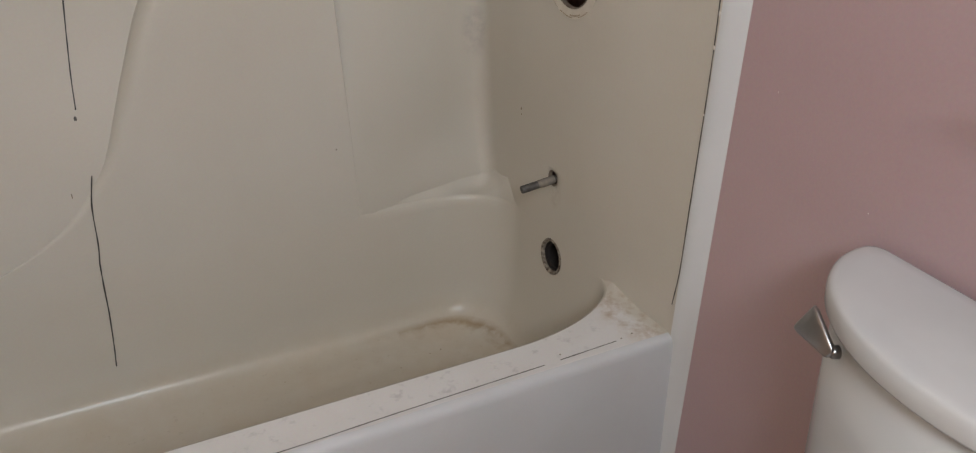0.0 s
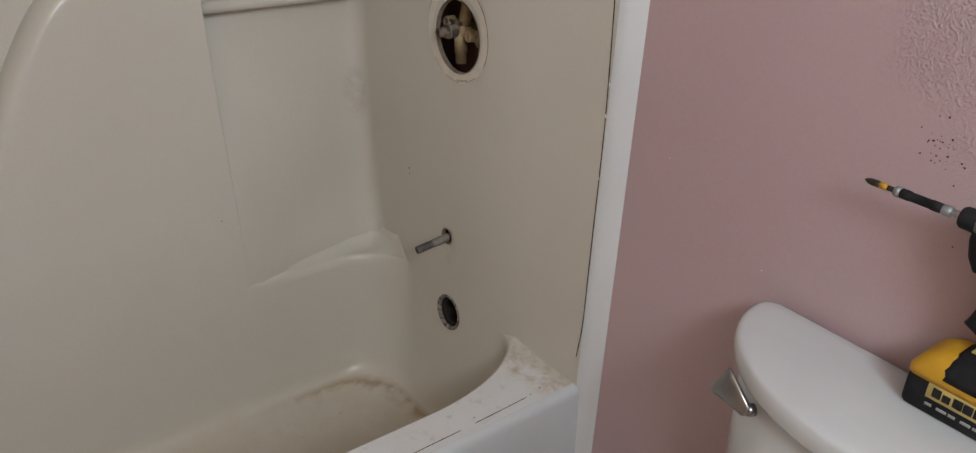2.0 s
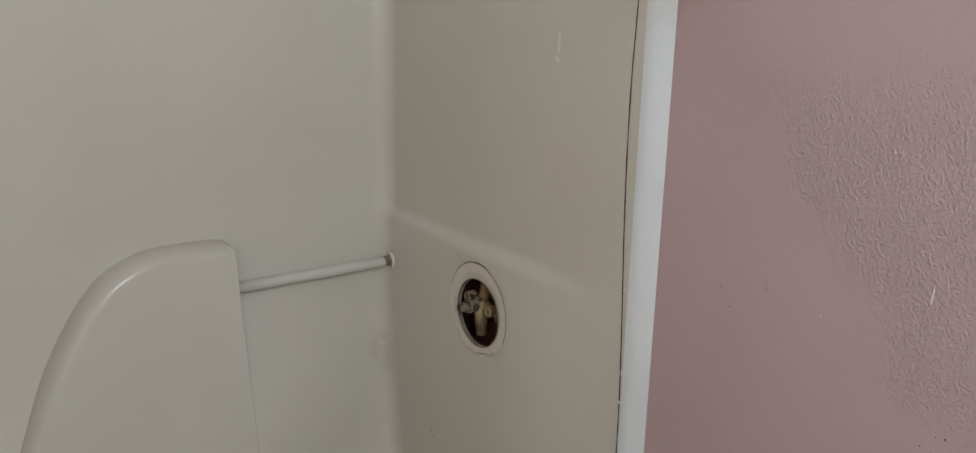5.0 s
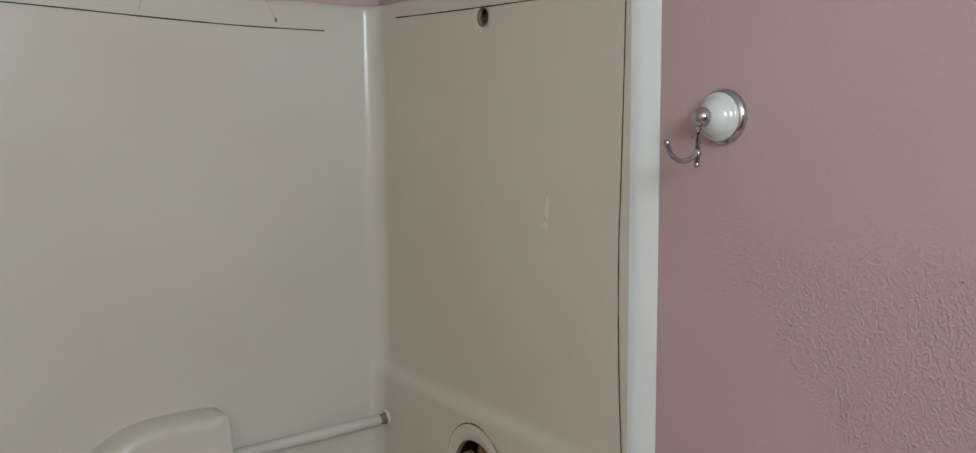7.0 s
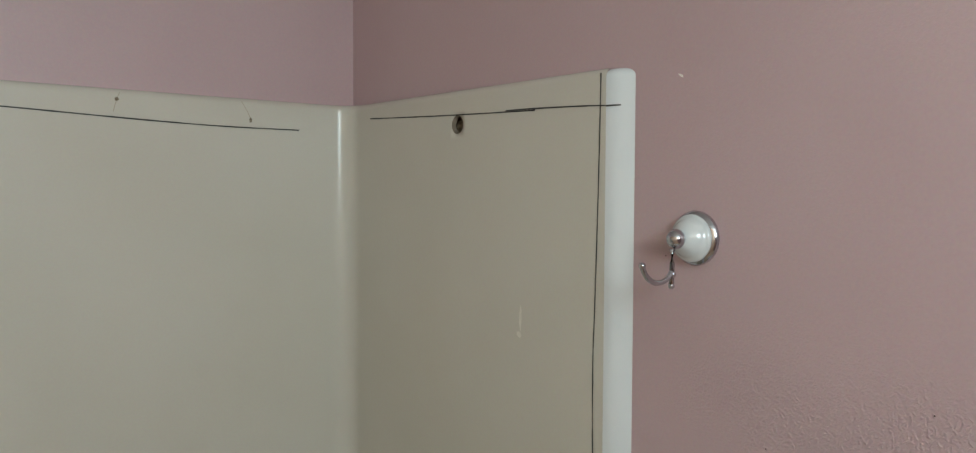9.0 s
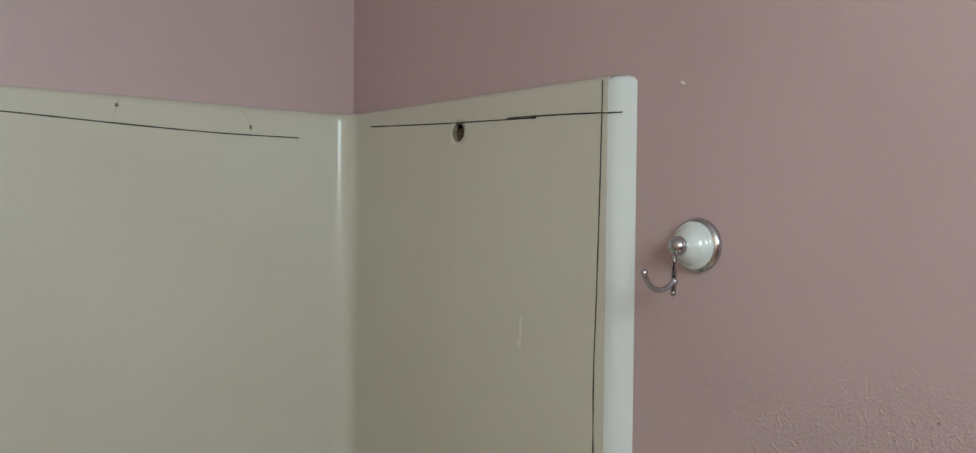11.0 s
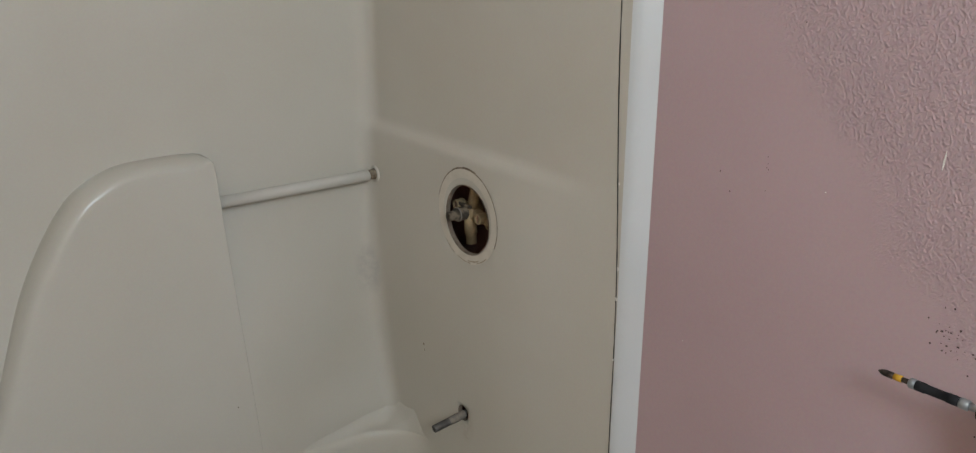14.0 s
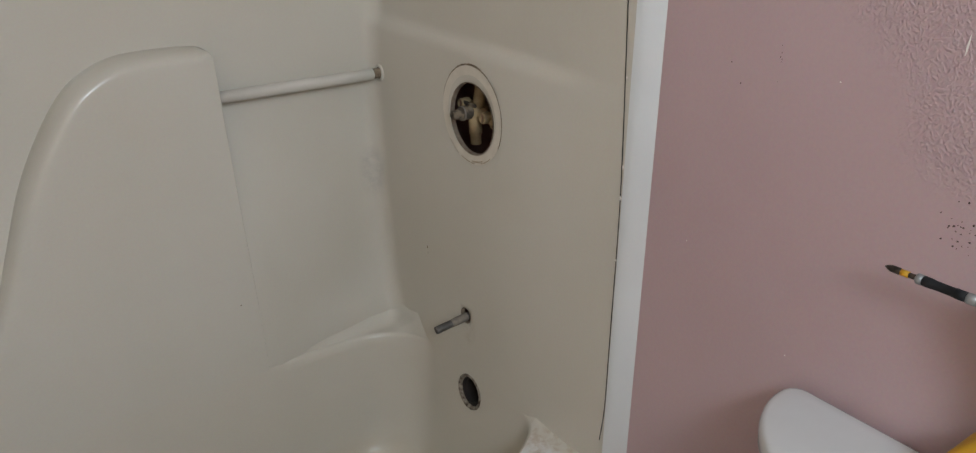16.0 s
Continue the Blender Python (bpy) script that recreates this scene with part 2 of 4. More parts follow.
def pink_paint():
    """Pink wall paint: smooth by the tub, with a knobbly sprayed texture that sets in further along the wall."""
    m = material("pink_wall_paint", (0.518, 0.374, 0.382), 0.42, second=(0.488, 0.347, 0.355), scale=2.5, fine=0.08)
    n, l, b = nodes_of(m)
    pos = n.new("ShaderNodeNewGeometry").outputs["Position"]
    sep = n.new("ShaderNodeSeparateXYZ")
    l.new(pos, sep.inputs[0])
    wob = n.new("ShaderNodeTexNoise")
    wob.inputs["Scale"].default_value, wob.inputs["Detail"].default_value = 7, 4
    l.new(pos, wob.inputs["Vector"])
    shift = calc(n, l, "MULTIPLY", calc(n, l, "SUBTRACT", wob.outputs["Fac"], 0.5), 0.3)
    along = calc(n, l, "SUBTRACT", calc(n, l, "MULTIPLY", sep.outputs["Y"], -1.0), 1.03)
    up = calc(n, l, "MULTIPLY", calc(n, l, "SUBTRACT", calc(n, l, "MINIMUM", sep.outputs["Z"], 1.42), 1.2), 1.0)
    mask = calc(n, l, "MULTIPLY", calc(n, l, "ADD", calc(n, l, "ADD", along, up), shift), 11.0, clamp=True)
    fade = n.new("ShaderNodeMapRange")
    fade.interpolation_type = "SMOOTHSTEP"
    fade.inputs["From Min"].default_value, fade.inputs["From Max"].default_value = 1.55, 1.36
    fade.inputs["To Min"].default_value = 0.06
    l.new(sep.outputs["Z"], fade.inputs["Value"])
    strength = calc(n, l, "MULTIPLY_ADD", calc(n, l, "MULTIPLY", mask, fade.outputs[0]), 0.62, 0.06)
    vor = n.new("ShaderNodeTexNoise")
    vor.inputs["Scale"].default_value, vor.inputs["Detail"].default_value, vor.inputs["Distortion"].default_value = 310, 2.5, 0.2
    l.new(pos, vor.inputs["Vector"])
    knob = n.new("ShaderNodeMapRange")
    knob.interpolation_type = "SMOOTHSTEP"
    knob.inputs["From Min"].default_value, knob.inputs["From Max"].default_value = 0.40, 0.72
    l.new(vor.outputs["Fac"], knob.inputs["Value"])
    bp = n.new("ShaderNodeBump")
    bp.inputs["Distance"].default_value = 0.0016
    l.new(strength, bp.inputs["Strength"])
    l.new(knob.outputs[0], bp.inputs["Height"])
    l.new(bp.outputs["Normal"], b.inputs["Normal"])
    return m


PINK = pink_paint()


# ---- mesh helpers ----
def part(name, bm, mat, parent=None, label="", smooth=True):
    """Link a bmesh as one mesh object, under a thing or a part."""
    me = bpy.data.meshes.new(name)
    bmesh.ops.recalc_face_normals(bm, faces=bm.faces[:])
    bm.to_mesh(me)
    bm.free()
    me.materials.append(mat)
    if smooth:
        me.polygons.foreach_set("use_smooth", [True] * len(me.polygons))
    ob = new(name, me)
    if parent:
        ob.parent = parent
    if label:
        tagged(ob, label)
    return ob


def thing(name, label, category, group="", kind=""):
    return tagged(new(name), label, category, group, kind)


def box(x0, x1, y0, y1, z0, z1, bevel=0.0, segs=2):
    bm = bmesh.new()
    bmesh.ops.create_cube(bm, size=1, matrix=Matrix.LocRotScale(((x0 + x1) / 2, (y0 + y1) / 2, (z0 + z1) / 2), None, (x1 - x0, y1 - y0, z1 - z0)))
    if bevel:
        bmesh.ops.bevel(bm, geom=bm.edges[:], offset=bevel, segments=segs, profile=0.5, affect="EDGES")
    return bm


def loft(rings, closed=True, cap_start=False, cap_end=False, bm=None):
    """Skin a row of rings of equal count."""
    bm = bm or bmesh.new()
    vs = [[bm.verts.new(p) for p in r] for r in rings]
    for a, b in zip(vs, vs[1:]):
        k = len(a)
        for i in range(k if closed else k - 1):
            j = (i + 1) % k
            bm.faces.new((a[i], a[j], b[j], b[i]))
    if cap_start:
        bm.faces.new(vs[0][::-1])
    if cap_end:
        bm.faces.new(vs[-1])
    return bm


def lathe(profile, matrix, segs=28, cap=True, bm=None):
    """Turn a profile of (along, radius) round the local z axis, placed by a matrix."""
    rings = []
    for h, r in profile:
        rings.append([matrix @ Vector((r * math.cos(2 * math.pi * i / segs), r * math.sin(2 * math.pi * i / segs), h)) for i in range(segs)])
    return loft(rings, cap_start=cap, cap_end=cap, bm=bm)


def axis(p, q):
    """A matrix at p whose z axis points at q."""
    return Matrix.Translation(p) @ (Vector(q) - Vector(p)).to_track_quat("Z", "Y").to_matrix().to_4x4()


def tube(points, radius, segs=12, cap=True, bm=None):
    pts = [Vector(p) for p in points]
    rings = []
    for i, p in enumerate(pts):
        d = (pts[min(i + 1, len(pts) - 1)] - pts[max(i - 1, 0)]).normalized()
        q = d.to_track_quat("Z", "Y")
        r = radius[i] if isinstance(radius, (list, tuple)) else radius
        rings.append([p + q @ Vector((r * math.cos(2 * math.pi * k / segs), r * math.sin(2 * math.pi * k / segs), 0)) for k in range(segs)])
    return loft(rings, cap_start=cap, cap_end=cap, bm=bm)


def spline(points, step=8):
    """Catmull-Rom through the points."""
    pts = [Vector(p) for p in points]
    pts = [2 * pts[0] - pts[1]] + pts + [2 * pts[-1] - pts[-2]]
    out = []
    for a, b, c, d in zip(pts, pts[1:], pts[2:], pts[3:]):
        for i in range(step):
            t = i / step
            out.append(0.5 * (2 * b + (c - a) * t + (2 * a - 5 * b + 4 * c - d) * t * t + (3 * b - a - 3 * c + d) * t ** 3))
    return out + [pts[-2]]


def smooth01(v, a, b):
    t = min(1.0, max(0.0, (v - a) / (b - a)))
    return t * t * (3 - 2 * t)


# ---- the room ----
def prism(poly, x0, x1):
    """An outline of (y, z) points given depth from x0 to x1."""
    return loft([[(x0, y, z) for y, z in poly], [(x1, y, z) for y, z in poly]], cap_start=True, cap_end=True)


def build_room():
    part("floor", box(XW - 0.1, XE + 0.1, YS - 0.1, YN + 0.1, -0.1, 0.0), FLOOR_BOUNCE, smooth=False)
    tagged(bpy.data.objects["floor"], "unseen bathroom floor, coloured warm beige to bounce light", "floor", kind="structure")
    tagged(part("ceiling", box(XW - 0.1, XE + 0.1, YS - 0.1, YN + 0.1, ZC, ZC + 0.1), CEIL, smooth=False), "plain white painted ceiling", "ceiling", kind="structure")
    # The east wall stops at the tub unit, leaving the stud bay behind the tap end open.
    poly = [(YS, 0), (-0.782, 0), (-0.782, 1.834), (YN, 1.834), (YN, ZC), (YS, ZC)]
    wall = tagged(part("wall_east", prism(poly, XE, XE + 0.1), PINK, smooth=False), "pink painted wall, smooth beside the tub and textured beyond", "wall", kind="structure")
    tagged(part("wall_cavity", box(XE + 0.05, XE + 0.098, -0.778, YN - 0.003, 0.001, 1.832), DARK, smooth=False), "dark board at the back of the stud bay", "wall", kind="structure")
    tagged(part("wall_north", box(XW - 0.1, XE + 0.1, YN, YN + 0.1, 0, ZC), PINK, smooth=False), "pink painted wall above the tub unit", "wall", kind="structure")
    # Out of view; acts as a warm reflector for the tap wall.
    tagged(part("wall_west", box(XW - 0.1, XW, YS, YN, 0, ZC), WARM_BOUNCE, smooth=False), "unseen plain wall, coloured tan to bounce warm light", "wall", kind="structure")
    bm = bmesh.new()
    south = [(XW - 0.1, 0), (XE + 0.1, 0), (XE + 0.1, ZC), (XW - 0.1, ZC)]
    hole = [(WX0, WZ0), (WX1, WZ0), (WX1, WZ1), (WX0, WZ1)]
    loft([[(x, y, z) for x, z in ring] for y, ring in ((YS, south), (YS, hole), (YS - 0.1, hole), (YS - 0.1, south), (YS, south))], bm=bm)
    bmesh.ops.remove_doubles(bm, verts=bm.verts[:], dist=1e-5)
    tagged(part("wall_south", bm, PINK, smooth=False), "pink painted wall with a window opening", "wall", kind="structure")
    window = thing("window_1", "white vinyl window that lets daylight in", "window", kind="structure")
    for x0, x1, z0, z1 in ((WX0, WX1, WZ0, WZ0 + 0.025), (WX0, WX1, WZ1 - 0.025, WZ1), (WX0, WX0 + 0.025, WZ0 + 0.025, WZ1 - 0.025), (WX1 - 0.025, WX1, WZ0 + 0.025, WZ1 - 0.025)):
        part("window_frame", box(x0, x1, YS - 0.09, YS - 0.05, z0, z1, 0.003), FRAME, window)
    return wall


wall_east = build_room()


# ---- the tub and shower unit ----
R = 0.042                      # inner corner radius
TOP = 1.846                    # top of the unit
DECKZ = 0.39                   # rim height
XL = -1.52                     # far end wall


def bulge(y, z):
    """How far the lower tap wall stands proud of the upper."""
    return 0.013 * (1 - smooth01(z + 0.03 * max(0.0, -0.5 - y), 1.052, 1.084)) * smooth01(y, -0.74, -0.44)


def plan():
    """The unit's plan line, with the outward normal: tap end flange, tap wall, corner, back wall, corner, far wall, flange."""
    right = []
    for i in range(9):
        a = i / 8
        right.append((0.02 * (1 - math.sin(math.pi / 2 * a) ** 1.3), -0.791 + 0.045 * a, 0.55 + 0.45 * a, 0.75 * (1 - a), "flange"))
    ny = 94
    for i in range(1, ny + 1):
        right.append((0.0, -0.746 + (0.746 - R) * i / ny, 1.0, 0.0, "end"))
    for i in range(1, 10):
        a = math.pi / 2 * i / 10
        right.append((-R + R * math.cos(a), -R + R * math.sin(a), math.cos(a), math.sin(a), "corner"))
    xs = [-R + (XL + 2 * R) * i / 64 for i in range(65)]
    back = [(x, 0.0, 0.0, 1.0, "back") for x in xs]
    left = [(XL - x, y, -nx, ny_, k) for x, y, nx, ny_, k in reversed(right)]
    return right + back + left


PLAN = plan()
ZS = [DECKZ - 0.006 + (TOP - 0.014 - DECKZ + 0.006) * i / 190 for i in range(191)]
RIGHT_N = 9 + 94 + 9


def niche(x, z):
    """How far the back of the corner niche comes forward towards its ledge."""
    base = 0.05 * smooth01(-z, -0.93, -0.41) + 0.024 * (1 - smooth01(z, 0.41, 0.53))
    flush = max(0.0, -panel_front(z) - 0.0007 - 0.003 * smooth01(z, 0.62, 0.95) - base) * min(1.0, max(0.0, (-x - 0.08) / 0.26)) * (1 - smooth01(z, 0.55, 0.99))
    # Beyond the moulding the wall leans forward towards the tub, until the two run flush.
    lean = smooth01(-z, -0.97, -0.46) * (-panel_front(z) - 0.0035) * smooth01(x, -1.46, -1.3)
    right = smooth01(x, -0.46, -0.41)
    return (base + flush) * right + lean * (1 - right)


def wall_point(i, z, out=0.0):
    x, y, nx, ny, kind = PLAN[i]
    if kind == "back" or i < RIGHT_N and kind == "corner":
        y -= niche(x, z)
    elif i < RIGHT_N and kind == "end":
        if y > -0.3:
            y = -0.3 + (y + 0.3) * (0.3 - R - niche(0.0, z)) / (0.3 - R)
    off = bulge(y, z) if i < RIGHT_N and kind == "end" else 0.0
    if i < RIGHT_N and kind == "corner":
        off = bulge(y, z) * nx
    return Vector((x - off + nx * out, y + ny * out, z))


HOLES = {"valve": (-0.3685, 0.9395, 0.0665, 0.086), "spout": (-0.350, 0.5215, 0.0165, 0.028), "shower": (-0.387, 1.783, 0.016, 0.028)}


def build_wall_panel(unit):
    """The moulded wall as one skin with a rolled top lip and real openings in the tap wall."""
    bm = bmesh.new()
    first, last = 8, len(PLAN) - 9
    cols = list(range(first, last + 1))
    grid = [[bm.verts.new(wall_point(i, z)) for i in cols] for z in ZS]
    lip = []
    for k in range(1, 8):
        a = math.pi / 2 * k / 7
        lip.append([bm.verts.new(wall_point(i, TOP - 0.014 + 0.014 * math.sin(a), 0.016 * (1 - math.cos(a)))) for i in cols])
    rows = grid + lip
    cut = set()
    for name in ("valve", "spout", "shower"):
        yc, zc, r, half = HOLES[name]
        js = [c for c, i in enumerate(cols) if i < RIGHT_N and PLAN[i][4] == "end" and abs(PLAN[i][1] - yc) <= half]
        ks = [k for k, z in enumerate(ZS) if abs(z - zc) <= half]
        j0, j1, k0, k1 = min(js), max(js), min(ks), max(ks)
        cut |= {(k, j) for k in range(k0, k1) for j in range(j0, j1)}
        loop = [grid[k0][j] for j in range(j0, j1)] + [grid[k][j1] for k in range(k0, k1)] + [grid[k1][j] for j in range(j1, j0, -1)] + [grid[k][j0] for k in range(k1, k0, -1)]
        prev = loop
        for rr, dx in ((r * 1.03, 0.0), (r, 0.0012), (r, 0.007)):
            ring = []
            for v in loop:
                a = math.atan2(v.co.z - zc, v.co.y - yc)
                y, z = yc + rr * math.cos(a), zc + rr * math.sin(a)
                ring.append(bm.verts.new((-bulge(y, z) + dx, y, z)))
            for i in range(len(loop)):
                j = (i + 1) % len(loop)
                bm.faces.new((prev[i], prev[j], ring[j], ring[i]))
            prev = ring
    for k, (a, b) in enumerate(zip(rows, rows[1:])):
        for j in range(len(cols) - 1):
            if (k, j) not in cut:
                bm.faces.new((a[j], a[j + 1], b[j + 1], b[j]))
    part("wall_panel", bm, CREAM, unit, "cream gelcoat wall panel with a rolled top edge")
    # The white front flanges, down to the floor.
    for idx in (range(0, 9), range(len(PLAN) - 9, len(PLAN))):
        zs = [0.001, 0.2, DECKZ] + [DECKZ + 0.1 * i for i in range(1, 15)] + [TOP - 0.014]
        rings = [[wall_point(i, z) for i in idx] for z in zs]
        for k in range(1, 7):
            a = math.pi / 2 * k / 6
            rings.append([wall_point(i, TOP - 0.014 + 0.012 * math.sin(a), 0.016 * (1 - math.cos(a))) for i in idx])
        part("front_flange", loft(rings, closed=False), LIT_FLANGE, unit, "white rounded front flange")


def rounded(x0, x1, y0, y1, z, corners, m=14, straight=46):
    """A rounded rectangle ring; corners: (rx, ry) for front right, back right, back left, front left."""
    out = []
    flush = None if z > DECKZ - 0.02 and y1 > -0.11 and y1 < -0.05 else 1
    spec = [(x1, y0, -1, 1, -90), (x1, y1, -1, -1, 0), (x0, y1, 1, -1, 90), (x0, y0, 1, 1, 180)]
    arcs = []
    for (cx, cy, sx, sy, a0), (rx, ry) in zip(spec, corners):
        arcs.append([(cx + sx * rx + rx * math.cos(radians(a0 + 90 * i / m)), cy + sy * ry + ry * math.sin(radians(a0 + 90 * i / m)), z) for i in range(m + 1)])
    for a, b in zip(arcs, arcs[1:] + arcs[:1]):
        out += a
        p, q = Vector(a[-1]), Vector(b[0])
        out += [tuple(p.lerp(q, i / straight)) for i in range(1, straight)]
    if x1 > -0.03 and y1 < -0.05:
        # The end of the basin runs on from the tap wall above it.
        fade = smooth01(z, 0.2, 0.37)
        out = [(x + fade * smooth01(x, -0.06, x1) * (0.013 - bulge(y, 0.5)), y, z) for x, y, z in out]
    if flush is None:
        # Along the thick moulding the wall runs straight down into the basin with no lip.
        out = [(x, y + (panel_front(z) - y) * smooth01(x, -0.30, -0.345) if y > y1 - 0.012 and x > -1.3 else y, z) for x, y, z in out]
    return out


def build_tub(unit):
    top = [(0.25, 0.125), (0.15, 0.12), (0.2, 0.2), (0.2, 0.2)]
    low = [(0.17, 0.12), (0.12, 0.12), (0.2, 0.2), (0.2, 0.2)]
    mid = [tuple((a + b) / 2 for a, b in zip(p, q)) for p, q in zip(top, low)]
    # (height, x0, x1, y0, y1, corners): the inner face from the lip down, then the floor.
    levels = [
        (DECKZ, -1.45, -0.0131, -0.664, -0.094, top), (DECKZ - 0.002, -1.446, -0.0131, -0.660, -0.098, top),
        (DECKZ - 0.008, -1.443, -0.0132, -0.656, -0.1015, top), (DECKZ - 0.018, -1.441, -0.0133, -0.654, -0.1052, top),
        (0.30, -1.42, -0.017, -0.648, -0.1107, top), (0.285, -1.414, -0.0185, -0.647, -0.1119, top), (0.20, -1.38, -0.027, -0.640, -0.1175, mid), (0.14, -1.35, -0.037, -0.632, -0.1205, low), (0.118, -1.338, -0.043, -0.627, -0.1235, low),
        (0.102, -1.326, -0.050, -0.619, -0.129, low), (0.090, -1.313, -0.060, -0.608, -0.1385, low), (0.082, -1.296, -0.074, -0.594, -0.152, low), (0.0775, -1.278, -0.091, -0.576, -0.170, low),
        (0.075, -1.25, -0.12, -0.55, -0.198, low), (0.073, -1.0, -0.4, -0.43, -0.32, [(0.05, 0.03)] * 4)]
    fine = []
    for a, b in zip(levels, levels[1:]):
        m = 11 if a[0] > 0.37 and b[0] == 0.30 else 2 if b[0] == 0.285 else 1
        fine += [(*[u + (v - u) * i / m for u, v in zip(a[:5], b[:5])], a[5]) for i in range(m)]
    fine.append(levels[-1])
    bm = loft([rounded(x0, x1, y0, y1, z, c) for z, x0, x1, y0, y1, c in fine], cap_end=True)
    hole = Vector((-0.364, 0.3455))
    bmesh.ops.delete(bm, geom=[f for f in bm.faces if f.calc_center_median().x > -0.03 and (Vector(f.calc_center_median()[1:]) - hole).length < 0.036], context="FACES")
    for v in bm.verts:
        off = Vector(v.co[1:]) - hole
        if v.is_boundary and v.co.x > -0.04 and v.co.z < DECKZ - 0.003 and off.length < 0.055:
            off = off.normalized() * 0.037
            v.co.y, v.co.z = hole.x + off.x, hole.y + off.y
    part("basin", bm, BASIN, unit, "yellowed tub basin with brown stains on its floor")
    sharp = [(0.001, 0.001)] * 4
    inner = rounded(-1.455, -0.005, -0.671, -0.087, DECKZ + 0.0004, top)
    outer = rounded(XL, 0.0, -0.738, 0.0, DECKZ + 0.0004, sharp)
    rings = [rounded(-1.45, -0.0131, -0.664, -0.094, DECKZ, top)]
    for f in [i / 26 for i in range(27)]:
        ring = []
        for a, b in zip(inner, outer):
            q = Vector(a).lerp(Vector(b), f)
            q.z += 0.048 * smooth01(q.y, -0.10, -0.035)
            if q.y > -0.3:
                rise = 0.0
                for rd, d in ((0.028, -niche(q.x, 0.46) - q.y), (0.05, -0.013 - q.x)):
                    d = min(rd, max(0.0, d))
                    rise = max(rise, rd - math.sqrt(rd * rd - (rd - d) ** 2))
                q.z += rise * smooth01(q.x, -0.45, -0.36)
            else:
                # The rim sweeps up to a point where its inner edge meets the tap wall.
                q.z += 0.014 * smooth01(q.y, -0.66, -0.54) * smooth01(q.x, -0.05, -0.005) ** 2
            if q.x < -0.36 and q.y > -0.3:
                q.y = max(q.y, -0.1015)
            ring.append(q)
        rings.append(ring)
    rings[0] = [(x, max(y, -0.1015) if x < -0.36 and y > -0.3 else y, z) for x, y, z in rings[0]]
    back = loft(rings)
    front = back.copy()
    for bm, keep in ((back, False), (front, True)):
        bmesh.ops.delete(bm, geom=[f for f in bm.faces if (f.calc_center_median().y < -0.5) != keep], context="FACES")
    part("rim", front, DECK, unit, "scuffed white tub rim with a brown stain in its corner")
    part("niche_ledge", back, CREAM, unit, "cream ledge along the back wall")
    prof = [(-0.738, DECKZ + 0.0004), (-0.744, DECKZ - 0.0008), (-0.7495, DECKZ - 0.0045), (-0.753, DECKZ - 0.010), (-0.7545, DECKZ - 0.018), (-0.757, 0.30), (-0.762, 0.15), (-0.766, 0.001)]
    xs = [XL - 0.004 + (-XL + 0.009) * i / 20 for i in range(21)]
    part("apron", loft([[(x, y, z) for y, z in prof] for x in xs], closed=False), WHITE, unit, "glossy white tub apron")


def panel_front(z):
    return -(0.053 + 0.0508 * (1.05 - z) / 0.66)


